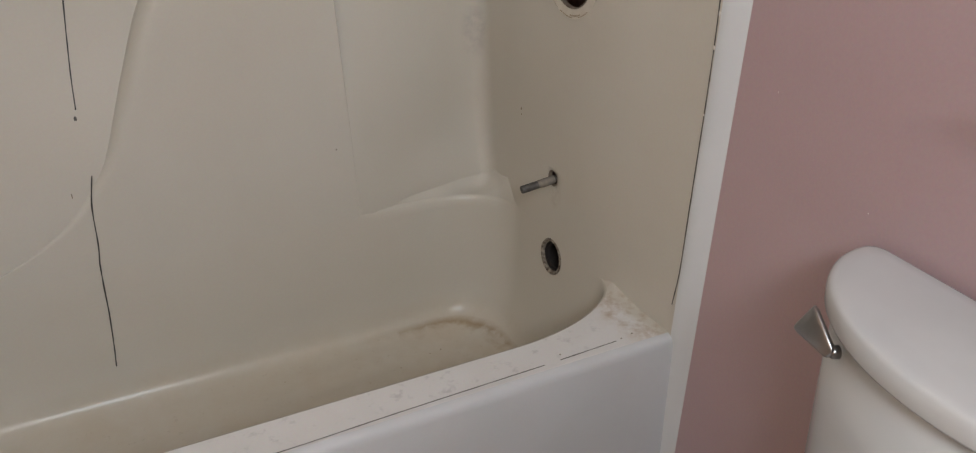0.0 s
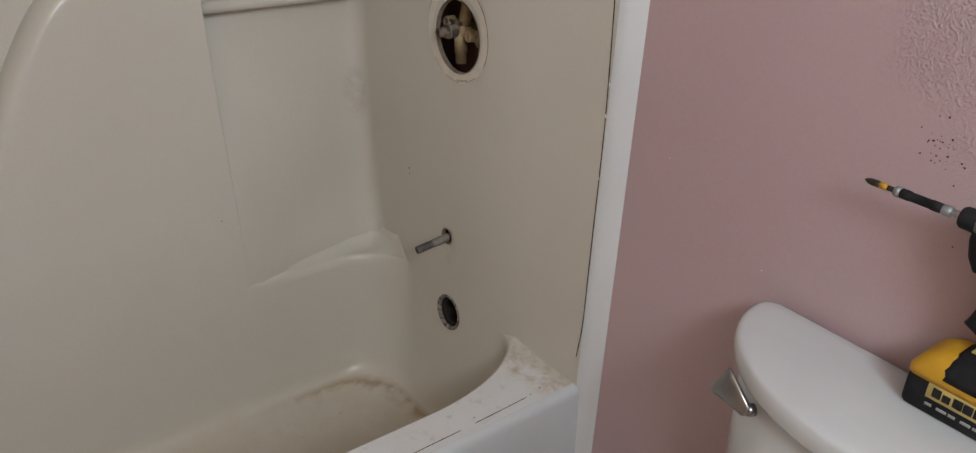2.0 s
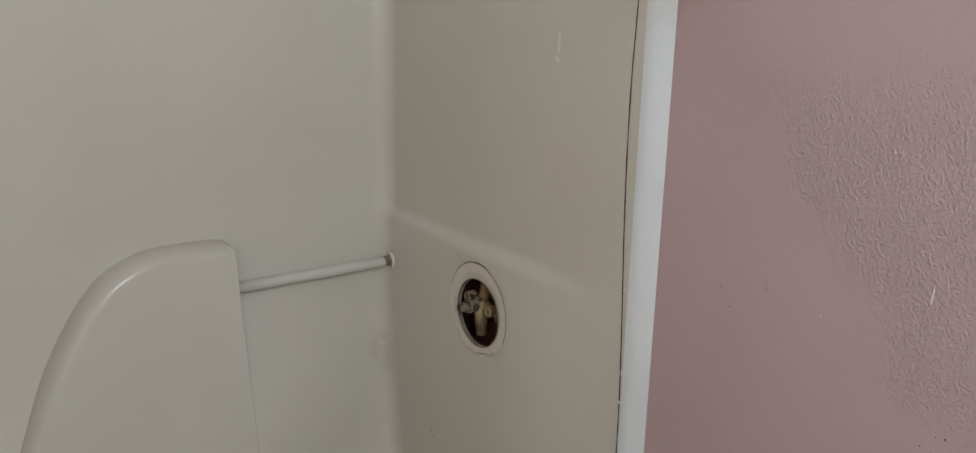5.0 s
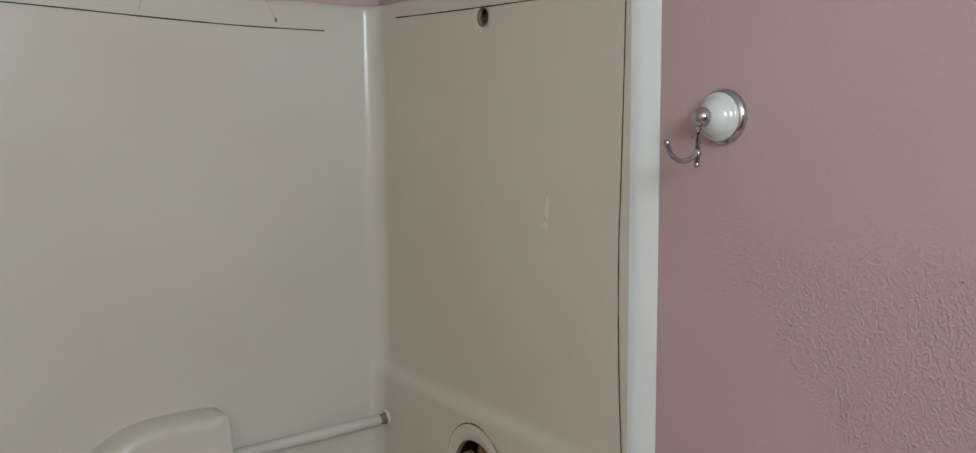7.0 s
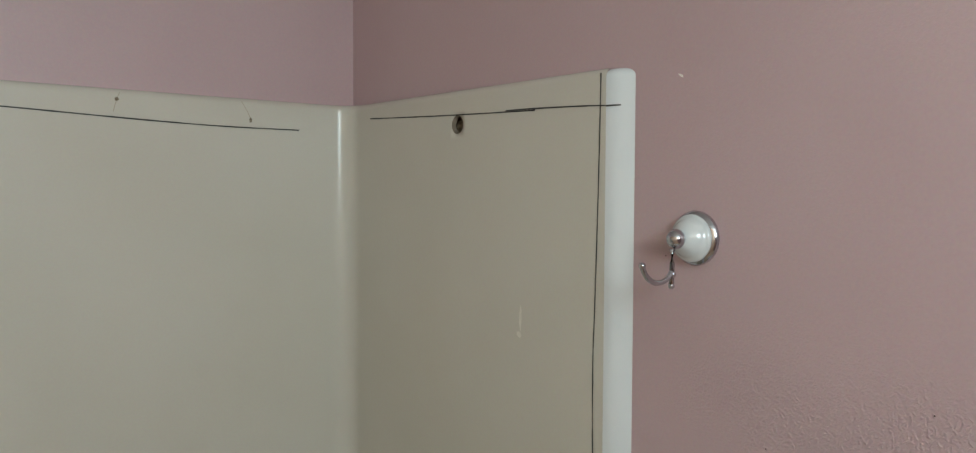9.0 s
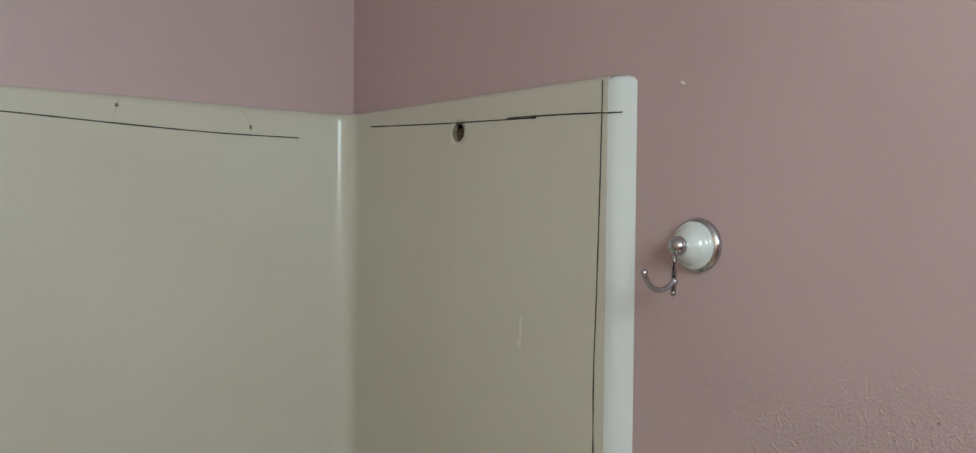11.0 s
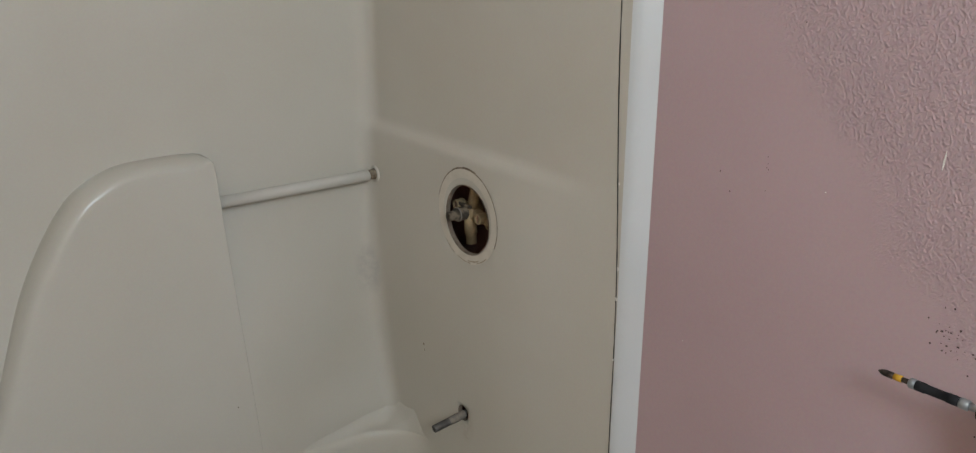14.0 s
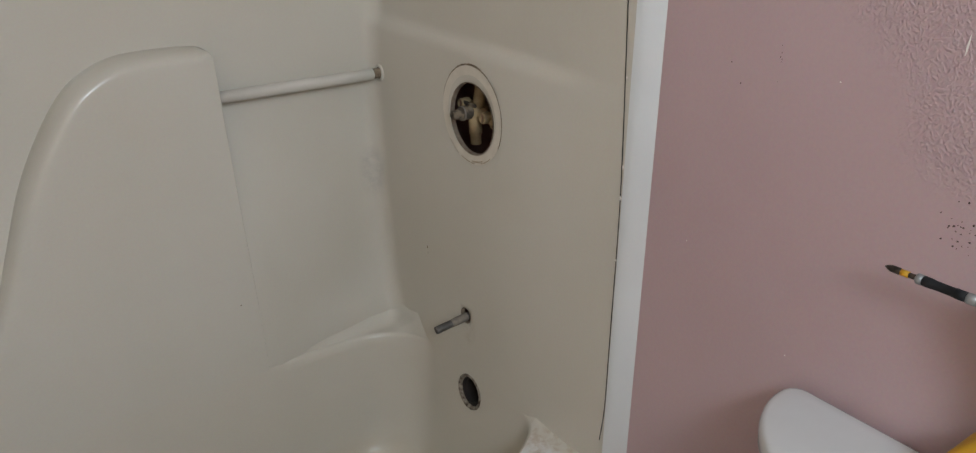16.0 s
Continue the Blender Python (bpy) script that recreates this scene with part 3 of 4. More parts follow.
def build_back_shelf(unit):
    """The thick moulding on the back wall: flat-topped, its outline sweeping down in an S on the far side."""
    sweep = spline([(-0.385, 1.0525, 0), (-0.44, 1.055, 0), (-0.53, 1.05, 0), (-0.594, 1.022, 0), (-0.635, 0.983, 0), (-0.68, 0.916, 0), (-0.72, 0.841, 0), (-0.758, 0.748, 0),
                    (-0.815, 0.61, 0), (-0.86, 0.548, 0), (-0.94, 0.466, 0), (-1.04, 0.41, 0), (-1.16, DECKZ - 0.005, 0)], 5)
    zs = [DECKZ - 0.005 + (1.02 - DECKZ + 0.005) * i / 24 for i in range(25)]
    line = [(-0.342 - 0.0238 * smooth01(z, 0.3, 1.12), z) for z in zs] + [(-0.367, 1.04), (-0.373, 1.049)]
    line += [(p.x, p.y) for p in sweep]
    k = len(line)
    norm = []
    for i in range(k):
        a, b = Vector(line[max(i - 1, 0)]), Vector(line[min(i + 1, k - 1)])
        d = (b - a).normalized()
        norm.append(Vector((-d.y, d.x)))
    norm[0] = Vector((-1, 0))
    rings = []
    for q in range(-1, 8):
        ring = []
        for (x, z), nn in zip(line, norm):
            # A steep drafted shoulder along the sweep, a crisp edge beside the niche.
            broad = smooth01(x, -0.366, -0.385)
            fade = smooth01(z, DECKZ + 0.002, 0.55) if x < -0.6 else 1.0
            r = (0.002 + 0.020 * broad) * fade
            a = math.pi / 2 * min(max(q, 0), 6) / 6
            inset, dy = r * (1 - math.cos(a)), r * (1 + 0.9 * broad) * (1 - math.sin(a))
            if q == 7:
                inset += 0.3 * r
            px, pz = x + nn.x * inset, max(DECKZ - 0.005, z + nn.y * inset)
            py = 0.003 if q < 0 else panel_front(pz) + dy - 0.0004
            ring.append((px, py, pz))
        rings.append(ring)
    bm = loft(rings, closed=False)
    bm.verts.ensure_lookup_table()
    hub = bm.verts.new((-0.6, panel_front(0.45) - 0.0004, 0.45))
    edge = list(bm.verts)[-k - 1:-1]
    for a, b in zip(edge, edge[1:] + edge[:1]):
        bm.faces.new((a, b, hub))
    ob = part("back_moulding", bm, CREAM, unit, "thick cream moulding with an S-shaped sweep")
    for f in ob.data.polygons:
        f.use_smooth = len(f.vertices) == 4
    # The clear bar across the niche, with its socket in the tap wall.
    bar = part("niche_bar", tube([(-0.357, -0.033, 0.957), (-0.031, -0.033, 0.9575), (-0.029, -0.033, 0.9575)], [0.0118, 0.0118, 0.0105], 28), ACRYLIC, unit, "clear acrylic bar across the niche")
    part("bar_rim", lathe([(0, 0.0185), (0.003, 0.0175), (0.0045, 0.0155), (0.004, 0.0125)], axis((-0.0125, -0.035, 0.959), (-0.03, -0.035, 0.959)), 20, cap=False), CREAM, bar, "moulded cream rim round the bar's end")
    # A solid dark collar stands in for the shaded cavity at the bar's end.
    part("bar_socket", lathe([(0, 0.013), (0.002, 0.0125), (0.003, 0.0108), (0.0172, 0.0104), (0.0175, 0.008)], axis((-0.0125, -0.033, 0.9585), (-0.03, -0.033, 0.9585)), 20), GRIME_AND_SHADE, bar, "dark collar coloured for the shade in the socket gap")


def ribbon(points, width, normal, lift=0.0006):
    """A flat pen stroke lying on a surface."""
    nn = Vector(normal)
    bm = bmesh.new()
    rows = []
    pts = [Vector(p) for p in points]
    for i, p in enumerate(pts):
        d = (pts[min(i + 1, len(pts) - 1)] - pts[max(i - 1, 0)]).normalized()
        s = d.cross(nn).normalized() * (width / 2) * (0.8 + 0.4 * noise.noise(p * 60))
        rows.append([p + s + nn * lift, p - s + nn * lift])
    return loft(rows, closed=False, bm=bm)


def build_marks(unit):
    end = [(-0.738, 0.449), (-0.746, 0.52), (-0.749, 0.62), (-0.750, 0.72), (-0.749, 0.82), (-0.743, 0.92), (-0.738, 1.037), (-0.730, 1.185), (-0.726, 1.30), (-0.7255, 1.42), (-0.728, 1.49),
           (-0.733, 1.672), (-0.736, 1.838)]
    pts = spline([(0.0, max(y, -0.7445), z) for y, z in end], 8)
    part("pen_line", ribbon(pts, 0.0026, (-1, 0, 0)), PEN, unit, "thin black marker line")
    top = spline([(0.0, -0.089, 1.8125), (0.0, -0.25, 1.8055), (0.0, -0.396, 1.8), (0.0, -0.593, 1.794)], 8)
    part("pen_line", ribbon(top, 0.0026, (-1, 0, 0)), PEN, unit)
    top = spline([(0.0, -0.52, 1.7985), (0.0, -0.6, 1.7965), (0.0, -0.7, 1.7925), (0.0, -0.744, 1.790)], 6)
    part("pen_line", ribbon(top, 0.0026, (-1, 0, 0)), PEN, unit)
    fl = [wall_point(i, 1.7895, -0.0008) for i in range(8, 3, -1)]
    part("pen_line", ribbon(fl, 0.0026, (-0.7, -0.7, 0)), PEN, unit)
    top = spline([(-1.2, 0.0, 1.815), (-0.9, 0.0, 1.808), (-0.654, 0.0, 1.801), (-0.458, 0.0, 1.793), (-0.286, 0.0, 1.788), (-0.116, 0.0, 1.788)], 8)
    part("pen_line", ribbon(top, 0.0029, (0, -1, 0)), PEN, unit)
    up = [(p.x, -niche(p.x, p.z), p.z) for p in spline([(-0.81, 0, 1.05), (-0.823, 0, 0.93), (-0.842, 0, 0.765), (-0.848, 0, 0.69)], 8)]
    part("pen_line", ribbon(up, 0.003, (0, -1, 0)), PEN, unit)
    dn = spline([(x, panel_front(z), z) for x, z in ((-0.846, 0.578), (-0.850, 0.56), (-0.856, 0.53), (-0.859, 0.50), (-0.8615, 0.44), (-0.866, 0.402))], 6)
    part("pen_line", ribbon(dn, 0.0031, (0, -1, 0), 0.0012), PEN, unit)
    dn = spline([(-0.866, panel_front(0.405), 0.405), (-0.868, panel_front(0.36), 0.36), (-0.870, panel_front(0.29), 0.29), (-0.875, panel_front(0.215), 0.215), (-0.879, -0.1192, 0.17)], 8)
    part("pen_line", ribbon(dn, 0.0031, (0, -1, 0), 0.0014), PEN, unit)
    rim_lines = (spline([(-1.3, -0.737, DECKZ), (-0.9, -0.7365, DECKZ), (-0.67, -0.7345, DECKZ), (-0.503, -0.730, DECKZ), (-0.243, -0.726, DECKZ)], 8),
                 spline([(-0.213, -0.7255, DECKZ + 0.0004), (-0.155, -0.7238, DECKZ + 0.0004), (-0.098, -0.722, DECKZ + 0.0004)], 8))
    for pts in rim_lines:
        part("pen_line", ribbon(pts, 0.0022, (0, 0, 1), 0.0012), GREYPEN, unit)
    # Small marks left in the surface, and chips along the pen line.
    def dab(p, normal, w, h, mat, seed):
        nn = Vector(normal)
        q = nn.to_track_quat("Z", "Y")
        bm = bmesh.new()
        rnd = random.Random(seed)
        vs = [bm.verts.new(Vector(p) + nn * 0.0007 + q @ Vector((w * math.cos(a) * rnd.uniform(0.6, 1.0), h * math.sin(a) * rnd.uniform(0.6, 1.0), 0))) for a in [2 * math.pi * i / 9 for i in range(9)]]
        bm.faces.new(vs)
        return part("mark", bm, mat, unit)
    dab((-0.013, -0.21, 0.622), (-1, 0, 0), 0.003, 0.004, GRIME_AND_SHADE, 1)
    dab((-0.013, -0.212, 0.610), (-1, 0, 0), 0.0016, 0.003, GRIME_AND_SHADE, 2)
    dab((-0.383, panel_front(0.547), 0.547), (0, -1, 0), 0.002, 0.002, GRIME_AND_SHADE, 3)
    dab((0.0, -0.558, 1.430), (-1, 0, 0), 0.0075, 0.006, FAINT, 4)
    dab((0.0, -0.561, 1.455), (-1, 0, 0), 0.0035, 0.026, FAINT, 5)
    dab((-0.471, 0.0, 1.826), (0, -1, 0), 0.005, 0.0045, GRIME_AND_SHADE, 6)
    dab((-0.22, 0.0, 1.803), (0, -1, 0), 0.004, 0.007, GRIME_AND_SHADE, 7)
    dab((-0.852, -niche(-0.852, 0.674), 0.674), (0, -1, 0), 0.0035, 0.008, GREYPEN, 11)
    dab((-0.886, panel_front(0.545), 0.545), (0, -1, 0), 0.0012, 0.007, GRIME_AND_SHADE, 12)
    for i, (y, z, w, h) in enumerate(((-0.7475, 0.905, 0.003, 0.004), (-0.745, 0.955, 0.0025, 0.005), (-0.738, 1.09, 0.002, 0.003), (-0.7485, 0.80, 0.002, 0.0025))):
        dab((-0.0004, max(y, -0.7445), z), (-1, 0, 0), w, h, SCRATCH, 60 + i)
    for pts in (((-0.466, 1.838), (-0.470, 1.828), (-0.474, 1.815), (-0.477, 1.803)), ((-0.238, 1.838), (-0.228, 1.822), (-0.221, 1.808), (-0.219, 1.800))):
        part("scratch", ribbon(spline([(x, 0.0, z) for x, z in pts], 5), 0.0016, (0, -1, 0)), SMEAR, unit)
    dab((-0.06, -0.714, DECKZ), (0, 0, 1), 0.003, 0.0025, GRIME_AND_SHADE, 8)
    dab((-0.085, -0.7185, DECKZ), (0, 0, 1), 0.0025, 0.002, GRIME_AND_SHADE, 9)
    dab((-0.205, -0.712, DECKZ), (0, 0, 1), 0.002, 0.002, GRIME_AND_SHADE, 10)
    rnd = random.Random(3)
    for i in range(12):
        dab((rnd.uniform(-0.45, -0.12), rnd.uniform(-0.5, -0.2), 0.0752), (0, 0, 1), rnd.uniform(0.001, 0.0025), rnd.uniform(0.001, 0.002), GRIME_AND_SHADE, 40 + i)
    # Where the old trim plate sat: a paler ring with a grimy edge.
    yc, zc = -0.368, 0.9455
    def arc(r0, r1, a0, a1, lift, mat, name, label=""):
        rows = []
        m = max(6, int(abs(a1 - a0) / 4))
        for i in range(m + 1):
            a = radians(a0 + (a1 - a0) * i / m)
            row = []
            for r in (r0, r1):
                y, z = yc + r * math.cos(a), zc + r * math.sin(a)
                row.append((-bulge(y, z) - lift, y, z))
            rows.append(row)
        part(name, loft(rows, closed=False), mat, unit, label)
    arc(0.0745, 0.0915, 0, 360, 0.0004, CAULK, "trim_trace", "paler ring left by the old trim plate")
    cut = axis((-0.0136, HOLES["valve"][0], HOLES["valve"][1]), (1.0, HOLES["valve"][0], HOLES["valve"][1]))
    part("cut_edge", lathe([(0.0, 0.0676), (0.0003, 0.0658), (0.004, 0.0656), (0.0085, 0.0656)], cut, 44, cap=False), RAW, unit, "rough brown sawn edge of the valve opening")
    for key, x in (("spout", -0.0133), ("shower", -0.0003)):
        yy, zz, rr = HOLES[key][:3]
        part("cut_edge", lathe([(0.0, rr + 0.0008), (0.0003, rr - 0.0007), (0.0085, rr - 0.0009)], axis((x, yy, zz), (1.0, yy, zz)), 28, cap=False), RAW, unit)
    for a0, a1, r, w in ((228, 250, 0.088, 0.002), (244, 268, 0.084, 0.003), (262, 290, 0.088, 0.0022), (296, 318, 0.0895, 0.0014)):
        arc(r, r + w, a0, a1, 0.0008, SMEAR, "trim_trace")
    for a0, a1, w in ((14, 40, 0.0012), (40, 62, 0.0022), (62, 84, 0.0032), (84, 108, 0.0042), (108, 122, 0.0026), (124, 160, 0.0018), (161, 207, 0.0018)):
        arc(0.0915, 0.0915 + w, a0, a1, 0.0008, GRIME_AND_SHADE, "trim_trace")


def build_unit():
    unit = thing("tub_shower_unit", "cream moulded tub and shower unit marked with black pen lines", "bathtub")
    build_wall_panel(unit)
    build_tub(unit)
    build_back_shelf(unit)
    build_marks(unit)
    # Overflow opening in the end of the basin.
    c, d = Vector((-0.0152, -0.366, 0.3455)), Vector((-1, 0, 0.06)).normalized()
    m = axis(c, c + d)
    collar = part("overflow_opening", lathe([(-0.002, 0.0402), (0.0010, 0.0396), (0.0020, 0.0375), (0.0014, 0.0345), (-0.001, 0.033), (-0.006, 0.0325)], m, 40, cap=False), RUST, unit, "corroded overflow opening")
    part("overflow_pipe", lathe([(-0.005, 0.0325), (-0.03, 0.030), (-0.06, 0.029), (-0.0605, 0.001)], m, 36, cap=False), PIPE_SHADE, collar, "pipe mouth coloured near-black for the shade inside")
    part("overflow_ring", lathe([(-0.010, 0.0295), (-0.008, 0.0285), (-0.010, 0.0265), (-0.014, 0.0265)], m, 32, cap=False), PIPE_SHADE, collar)


build_unit()


# ---- plumbing in the wall ----
def build_plumbing():
    valve = thing("shower_valve", "tarnished brass mixing valve seen through the hole in the tap wall", "valve")
    part("body", lathe([(-0.02, 0.016), (-0.016, 0.019), (0.006, 0.019), (0.012, 0.0165)], axis((0.024, -0.333, 0.943), (-1, -0.333, 0.943)), 24), BRASS, valve)
    valve.location = (0.0, 0.0025, -0.0035)
    s = Vector((0.02, -0.331, 0.943))
    tip = Vector((-0.027, -0.329, 0.942))
    ln = (tip - s).length
    stem = part("stem", lathe([(0, 0.0145), (ln * 0.25, 0.0145), (ln * 0.27, 0.0130), (ln * 0.62, 0.0130), (ln * 0.66, 0.0118), (ln * 0.68, 0.0090), (ln * 0.97, 0.0087), (ln, 0.0080), (ln, 0.0055), (ln * 0.8, 0.0052), (ln * 0.79, 0.0001)], axis(s, tip), 20, cap=False), NICKEL, valve, "tarnished nickel valve stem")
    part("clip", lathe([(ln * 0.50, 0.0128), (ln * 0.505, 0.0142), (ln * 0.55, 0.0142), (ln * 0.555, 0.0128)], axis(s, tip), 18, cap=False), SOLDER, stem)
    part("pipe", tube([(0.024, -0.338, 0.945), (0.026, -0.346, 0.985), (0.03, -0.36, 1.2), (0.03, -0.387, 1.70)], 0.0115, 14), BRASS, valve)
    part("pipe", tube([(0.02, -0.336, 0.945), (0.02, -0.339, 0.902), (0.02, -0.339, 0.9015), (0.02, -0.34, 0.882)], [0.0125, 0.0125, 0.0105, 0.0105], 16), BRASS, valve)
    part("pipe", tube([(0.026, -0.295, 0.952), (0.026, -0.40, 0.935)], 0.0105, 14), BRASS, valve)
    for x, y, z in ((0.004, -0.379, 0.943), (0.006, -0.307, 0.954), (0.016, -0.396, 0.934)):
        q = axis((x + 0.019, y, z), (-0.2, y, z))
        stop = part("stop_screw", lathe([(0, 0.0105), (0.016, 0.0105), (0.019, 0.0092), (0.019, 0.0078), (0.0178, 0.0075), (0.0177, 0.0001)], q, 20, cap=False), BRASS, valve)
        part("slot", loft([[q @ Vector((a, b, h)) for a, b in ((-0.0012, -0.0072), (0.0012, -0.0072), (0.0012, 0.0072), (-0.0012, 0.0072))] for h in (0.0176, 0.0182)], cap_start=True, cap_end=True), DARK, stop)
    part("ear", box(0.008, 0.013, -0.352, -0.312, 0.955, 0.962, 0.002), NICKEL, valve)
    spout = thing("spout_pipe", "short grey copper pipe stub sticking out of the tap wall", "pipe")
    a, b = Vector((0.05, -0.3555, 0.529)), Vector((-0.082, -0.3445, 0.5065))
    m, ln = axis(a, b), (b - a).length
    part("pipe", lathe([(0, 0.008), (ln - 0.001, 0.008), (ln, 0.0076), (ln, 0.0066), (ln - 0.03, 0.0064), (ln - 0.031, 0.0001)], m, 24, cap=False), COPPER, spout)
    part("flux_crust", lathe([(ln - 0.073, 0.0086), (ln - 0.05, 0.0088), (ln - 0.038, 0.0083), (ln - 0.036, 0.0081)], m, 18, cap=False), SOLDER, spout, "pale crust of old flux")
    arm = thing("shower_pipe", "brown shower pipe end inside its wall hole", "pipe")
    part("pipe", lathe([(0, 0.0135), (0.022, 0.0135), (0.023, 0.0115), (0.006, 0.011), (0.005, 0.0001)], axis((0.036, -0.379, 1.779), (-0.02, -0.379, 1.779)), 20, cap=False), GRIME_AND_SHADE, arm)


build_plumbing()


# ---- robe hook ----
def build_hook():
    hook = thing("robe_hook", "chrome robe hook with white porcelain dome on pink wall", "hook")
    c = Vector((XE, -0.897, 1.603))
    m = axis(c, c + Vector((-1, 0, 0)))
    part("backplate", lathe([(0, 0.0365), (0.004, 0.037), (0.007, 0.0355), (0.009, 0.0315), (0.010, 0.030)], m, 40), CHROME, hook, "chrome backplate")
    part("dome", lathe([(0.009, 0.0310), (0.0115, 0.0322), (0.0145, 0.0318), (0.0165, 0.0295), (0.0175, 0.0270), (0.022, 0.0252), (0.027, 0.0212), (0.031, 0.0158), (0.036, 0.0105)], m, 40), PORCELAIN, hook, "white porcelain dome")
    part("ball", lathe([(0.036, 0.0080), (0.038, 0.0112), (0.042, 0.0132), (0.047, 0.0128), (0.052, 0.0095), (0.055, 0.0045), (0.056, 0.0005)], m, 28), CHROME, hook)
    y = c.y
    part("stem", tube([(-0.033, y, 1.59), (-0.0325, y, 1.571), (-0.034, y, 1.543)], [0.0042, 0.0034, 0.0036], 12), CHROME, hook)
    pts = spline([(-0.0325, y, 1.561), (-0.041, y, 1.553), (-0.053, y, 1.548), (-0.067, y, 1.548), (-0.080, y, 1.554), (-0.088, y, 1.563), (-0.0915, y, 1.571)], 6)
    prong = part("prong", tube(pts, 0.0036, 12), CHROME, hook)
    for q, r, owner in ((pts[-1], 0.0048, prong), (Vector((-0.034, y, 1.542)), 0.0044, hook), (Vector((-0.0325, y, 1.557)), 0.0052, hook)):
        bm = bmesh.new()
        bmesh.ops.create_uvsphere(bm, u_segments=14, v_segments=8, radius=r, matrix=Matrix.Translation(q))
        part("tip", bm, CHROME, owner)


build_hook()


# ---- toilet ----
TY = -1.30


def tank_ring(xb, a, b, z, r=0.02, m=40):
    """A bow-fronted outline with its flat back at xb."""
    pts = [(xb - r - b * math.sin(math.pi * i / m), TY + a * math.cos(math.pi * i / m), z) for i in range(m + 1)]
    pts += [(xb - r + r * math.sin(t), TY - a + r - r * math.cos(t), z) for t in (0.4, 0.8, 1.2, 1.57)]
    pts += [(xb, TY + (a - r) * k, z) for k in (-0.6, 0.0, 0.6)]
    pts += [(xb - r + r * math.sin(t), TY + a - r + r * math.cos(t), z) for t in (1.57, 1.2, 0.8, 0.4)]
    return pts


def build_toilet():
    toilet = thing("toilet", "white porcelain toilet with a bow-fronted tank against the pink wall", "toilet")
    z1 = 0.721
    prof = [(0.40, 0.17, 0.118), (0.41, 0.185, 0.132), (0.45, 0.20, 0.142), (0.60, 0.21, 0.150), (z1, 0.214, 0.154)]
    part("tank", loft([tank_ring(0.004, a, b, z) for z, a, b in prof], cap_start=True, cap_end=True), PORCELAIN, toilet)
    a, b, t = 0.2285, 0.171, 0.754
    prof = [(z1 + 0.0005, a - 0.014, b - 0.014), (z1 + 0.0005, a - 0.004, b - 0.004), (z1 + 0.004, a - 0.0005, b - 0.0005), (z1 + 0.018, a + 0.0005, b + 0.0005), (t - 0.012, a, b), (t - 0.007, a - 0.0015, b - 0.0015),
            (t - 0.0038, a - 0.005, b - 0.005), (t - 0.0018, a - 0.011, b - 0.011), (t - 0.0004, a - 0.03, b - 0.03), (t + 0.0008, a - 0.055, b - 0.055), (t + 0.0018, a - 0.085, b - 0.09), (t + 0.0024, a - 0.13, b - 0.13)]
    rings = []
    for z, aa, bb in prof:
        d = a - aa
        rings.append(tank_ring(0.008 - max(0.0, d) * 0.8, aa, bb, z, max(0.004, 0.022 - 0.3 * max(0.0, d))))
    part("tank_lid", loft(rings, cap_start=True, cap_end=True), PORCELAIN, toilet, "glossy white lid with a rounded edge")
    root = Vector((-0.153, -1.180, 0.704))
    lever = part("flush_lever", lathe([(0, 0.008), (0.008, 0.008), (0.011, 0.006)], axis(root, root + Vector((-0.9, 0.45, 0))), 18), DIM_CHROME, toilet, "chrome flush lever, darkened for the dark room it reflects")
    p0, p1 = root + Vector((-0.012, 0.000, 0.001)), root + Vector((-0.008, 0.049, 0.020))
    d = (p1 - p0).normalized()
    side = Vector((-0.85, -0.5, 0.0)).normalized()
    upv = d.cross(side).normalized()
    rings = []
    for k, w, h in ((0.0, 0.004, 0.005), (0.08, 0.006, 0.0085), (0.5, 0.0065, 0.0145), (0.85, 0.006, 0.020), (0.97, 0.0055, 0.020), (1.0, 0.004, 0.0185)):
        cc = p0.lerp(p1, k)
        rings.append([cc + side * (w * math.copysign(abs(math.cos(q)) ** 0.6, math.cos(q))) + upv * (h * math.copysign(abs(math.sin(q)) ** 0.6, math.sin(q))) for q in [2 * math.pi * i / 20 for i in range(20)]])
    part("paddle", loft(rings, cap_start=True, cap_end=True), DIM_CHROME, lever)
    # Bowl and foot under the tank.
    def oval(cx, a_, b_, z):
        return [(cx + b_ * math.cos(2 * math.pi * i / 36), TY + a_ * math.sin(2 * math.pi * i / 36), z) for i in range(36)]
    bowl = [(0.001, -0.30, 0.115, 0.27), (0.06, -0.30, 0.105, 0.26), (0.2, -0.31, 0.11, 0.25), (0.32, -0.34, 0.16, 0.30), (0.385, -0.345, 0.18, 0.335), (0.40, -0.345, 0.178, 0.333)]
    part("bowl", loft([oval(cx, a_, b_, z) for z, cx, a_, b_ in bowl], cap_start=True, cap_end=True), PORCELAIN, toilet)
    lid = [(0.401, -0.38, 0.176, 0.215), (0.405, -0.38, 0.182, 0.22), (0.425, -0.38, 0.182, 0.22), (0.432, -0.38, 0.17, 0.21)]
    part("seat", loft([oval(cx, a_, b_, z) for z, cx, a_, b_ in lid], cap_start=True, cap_end=True), PORCELAIN, toilet)


build_toilet()


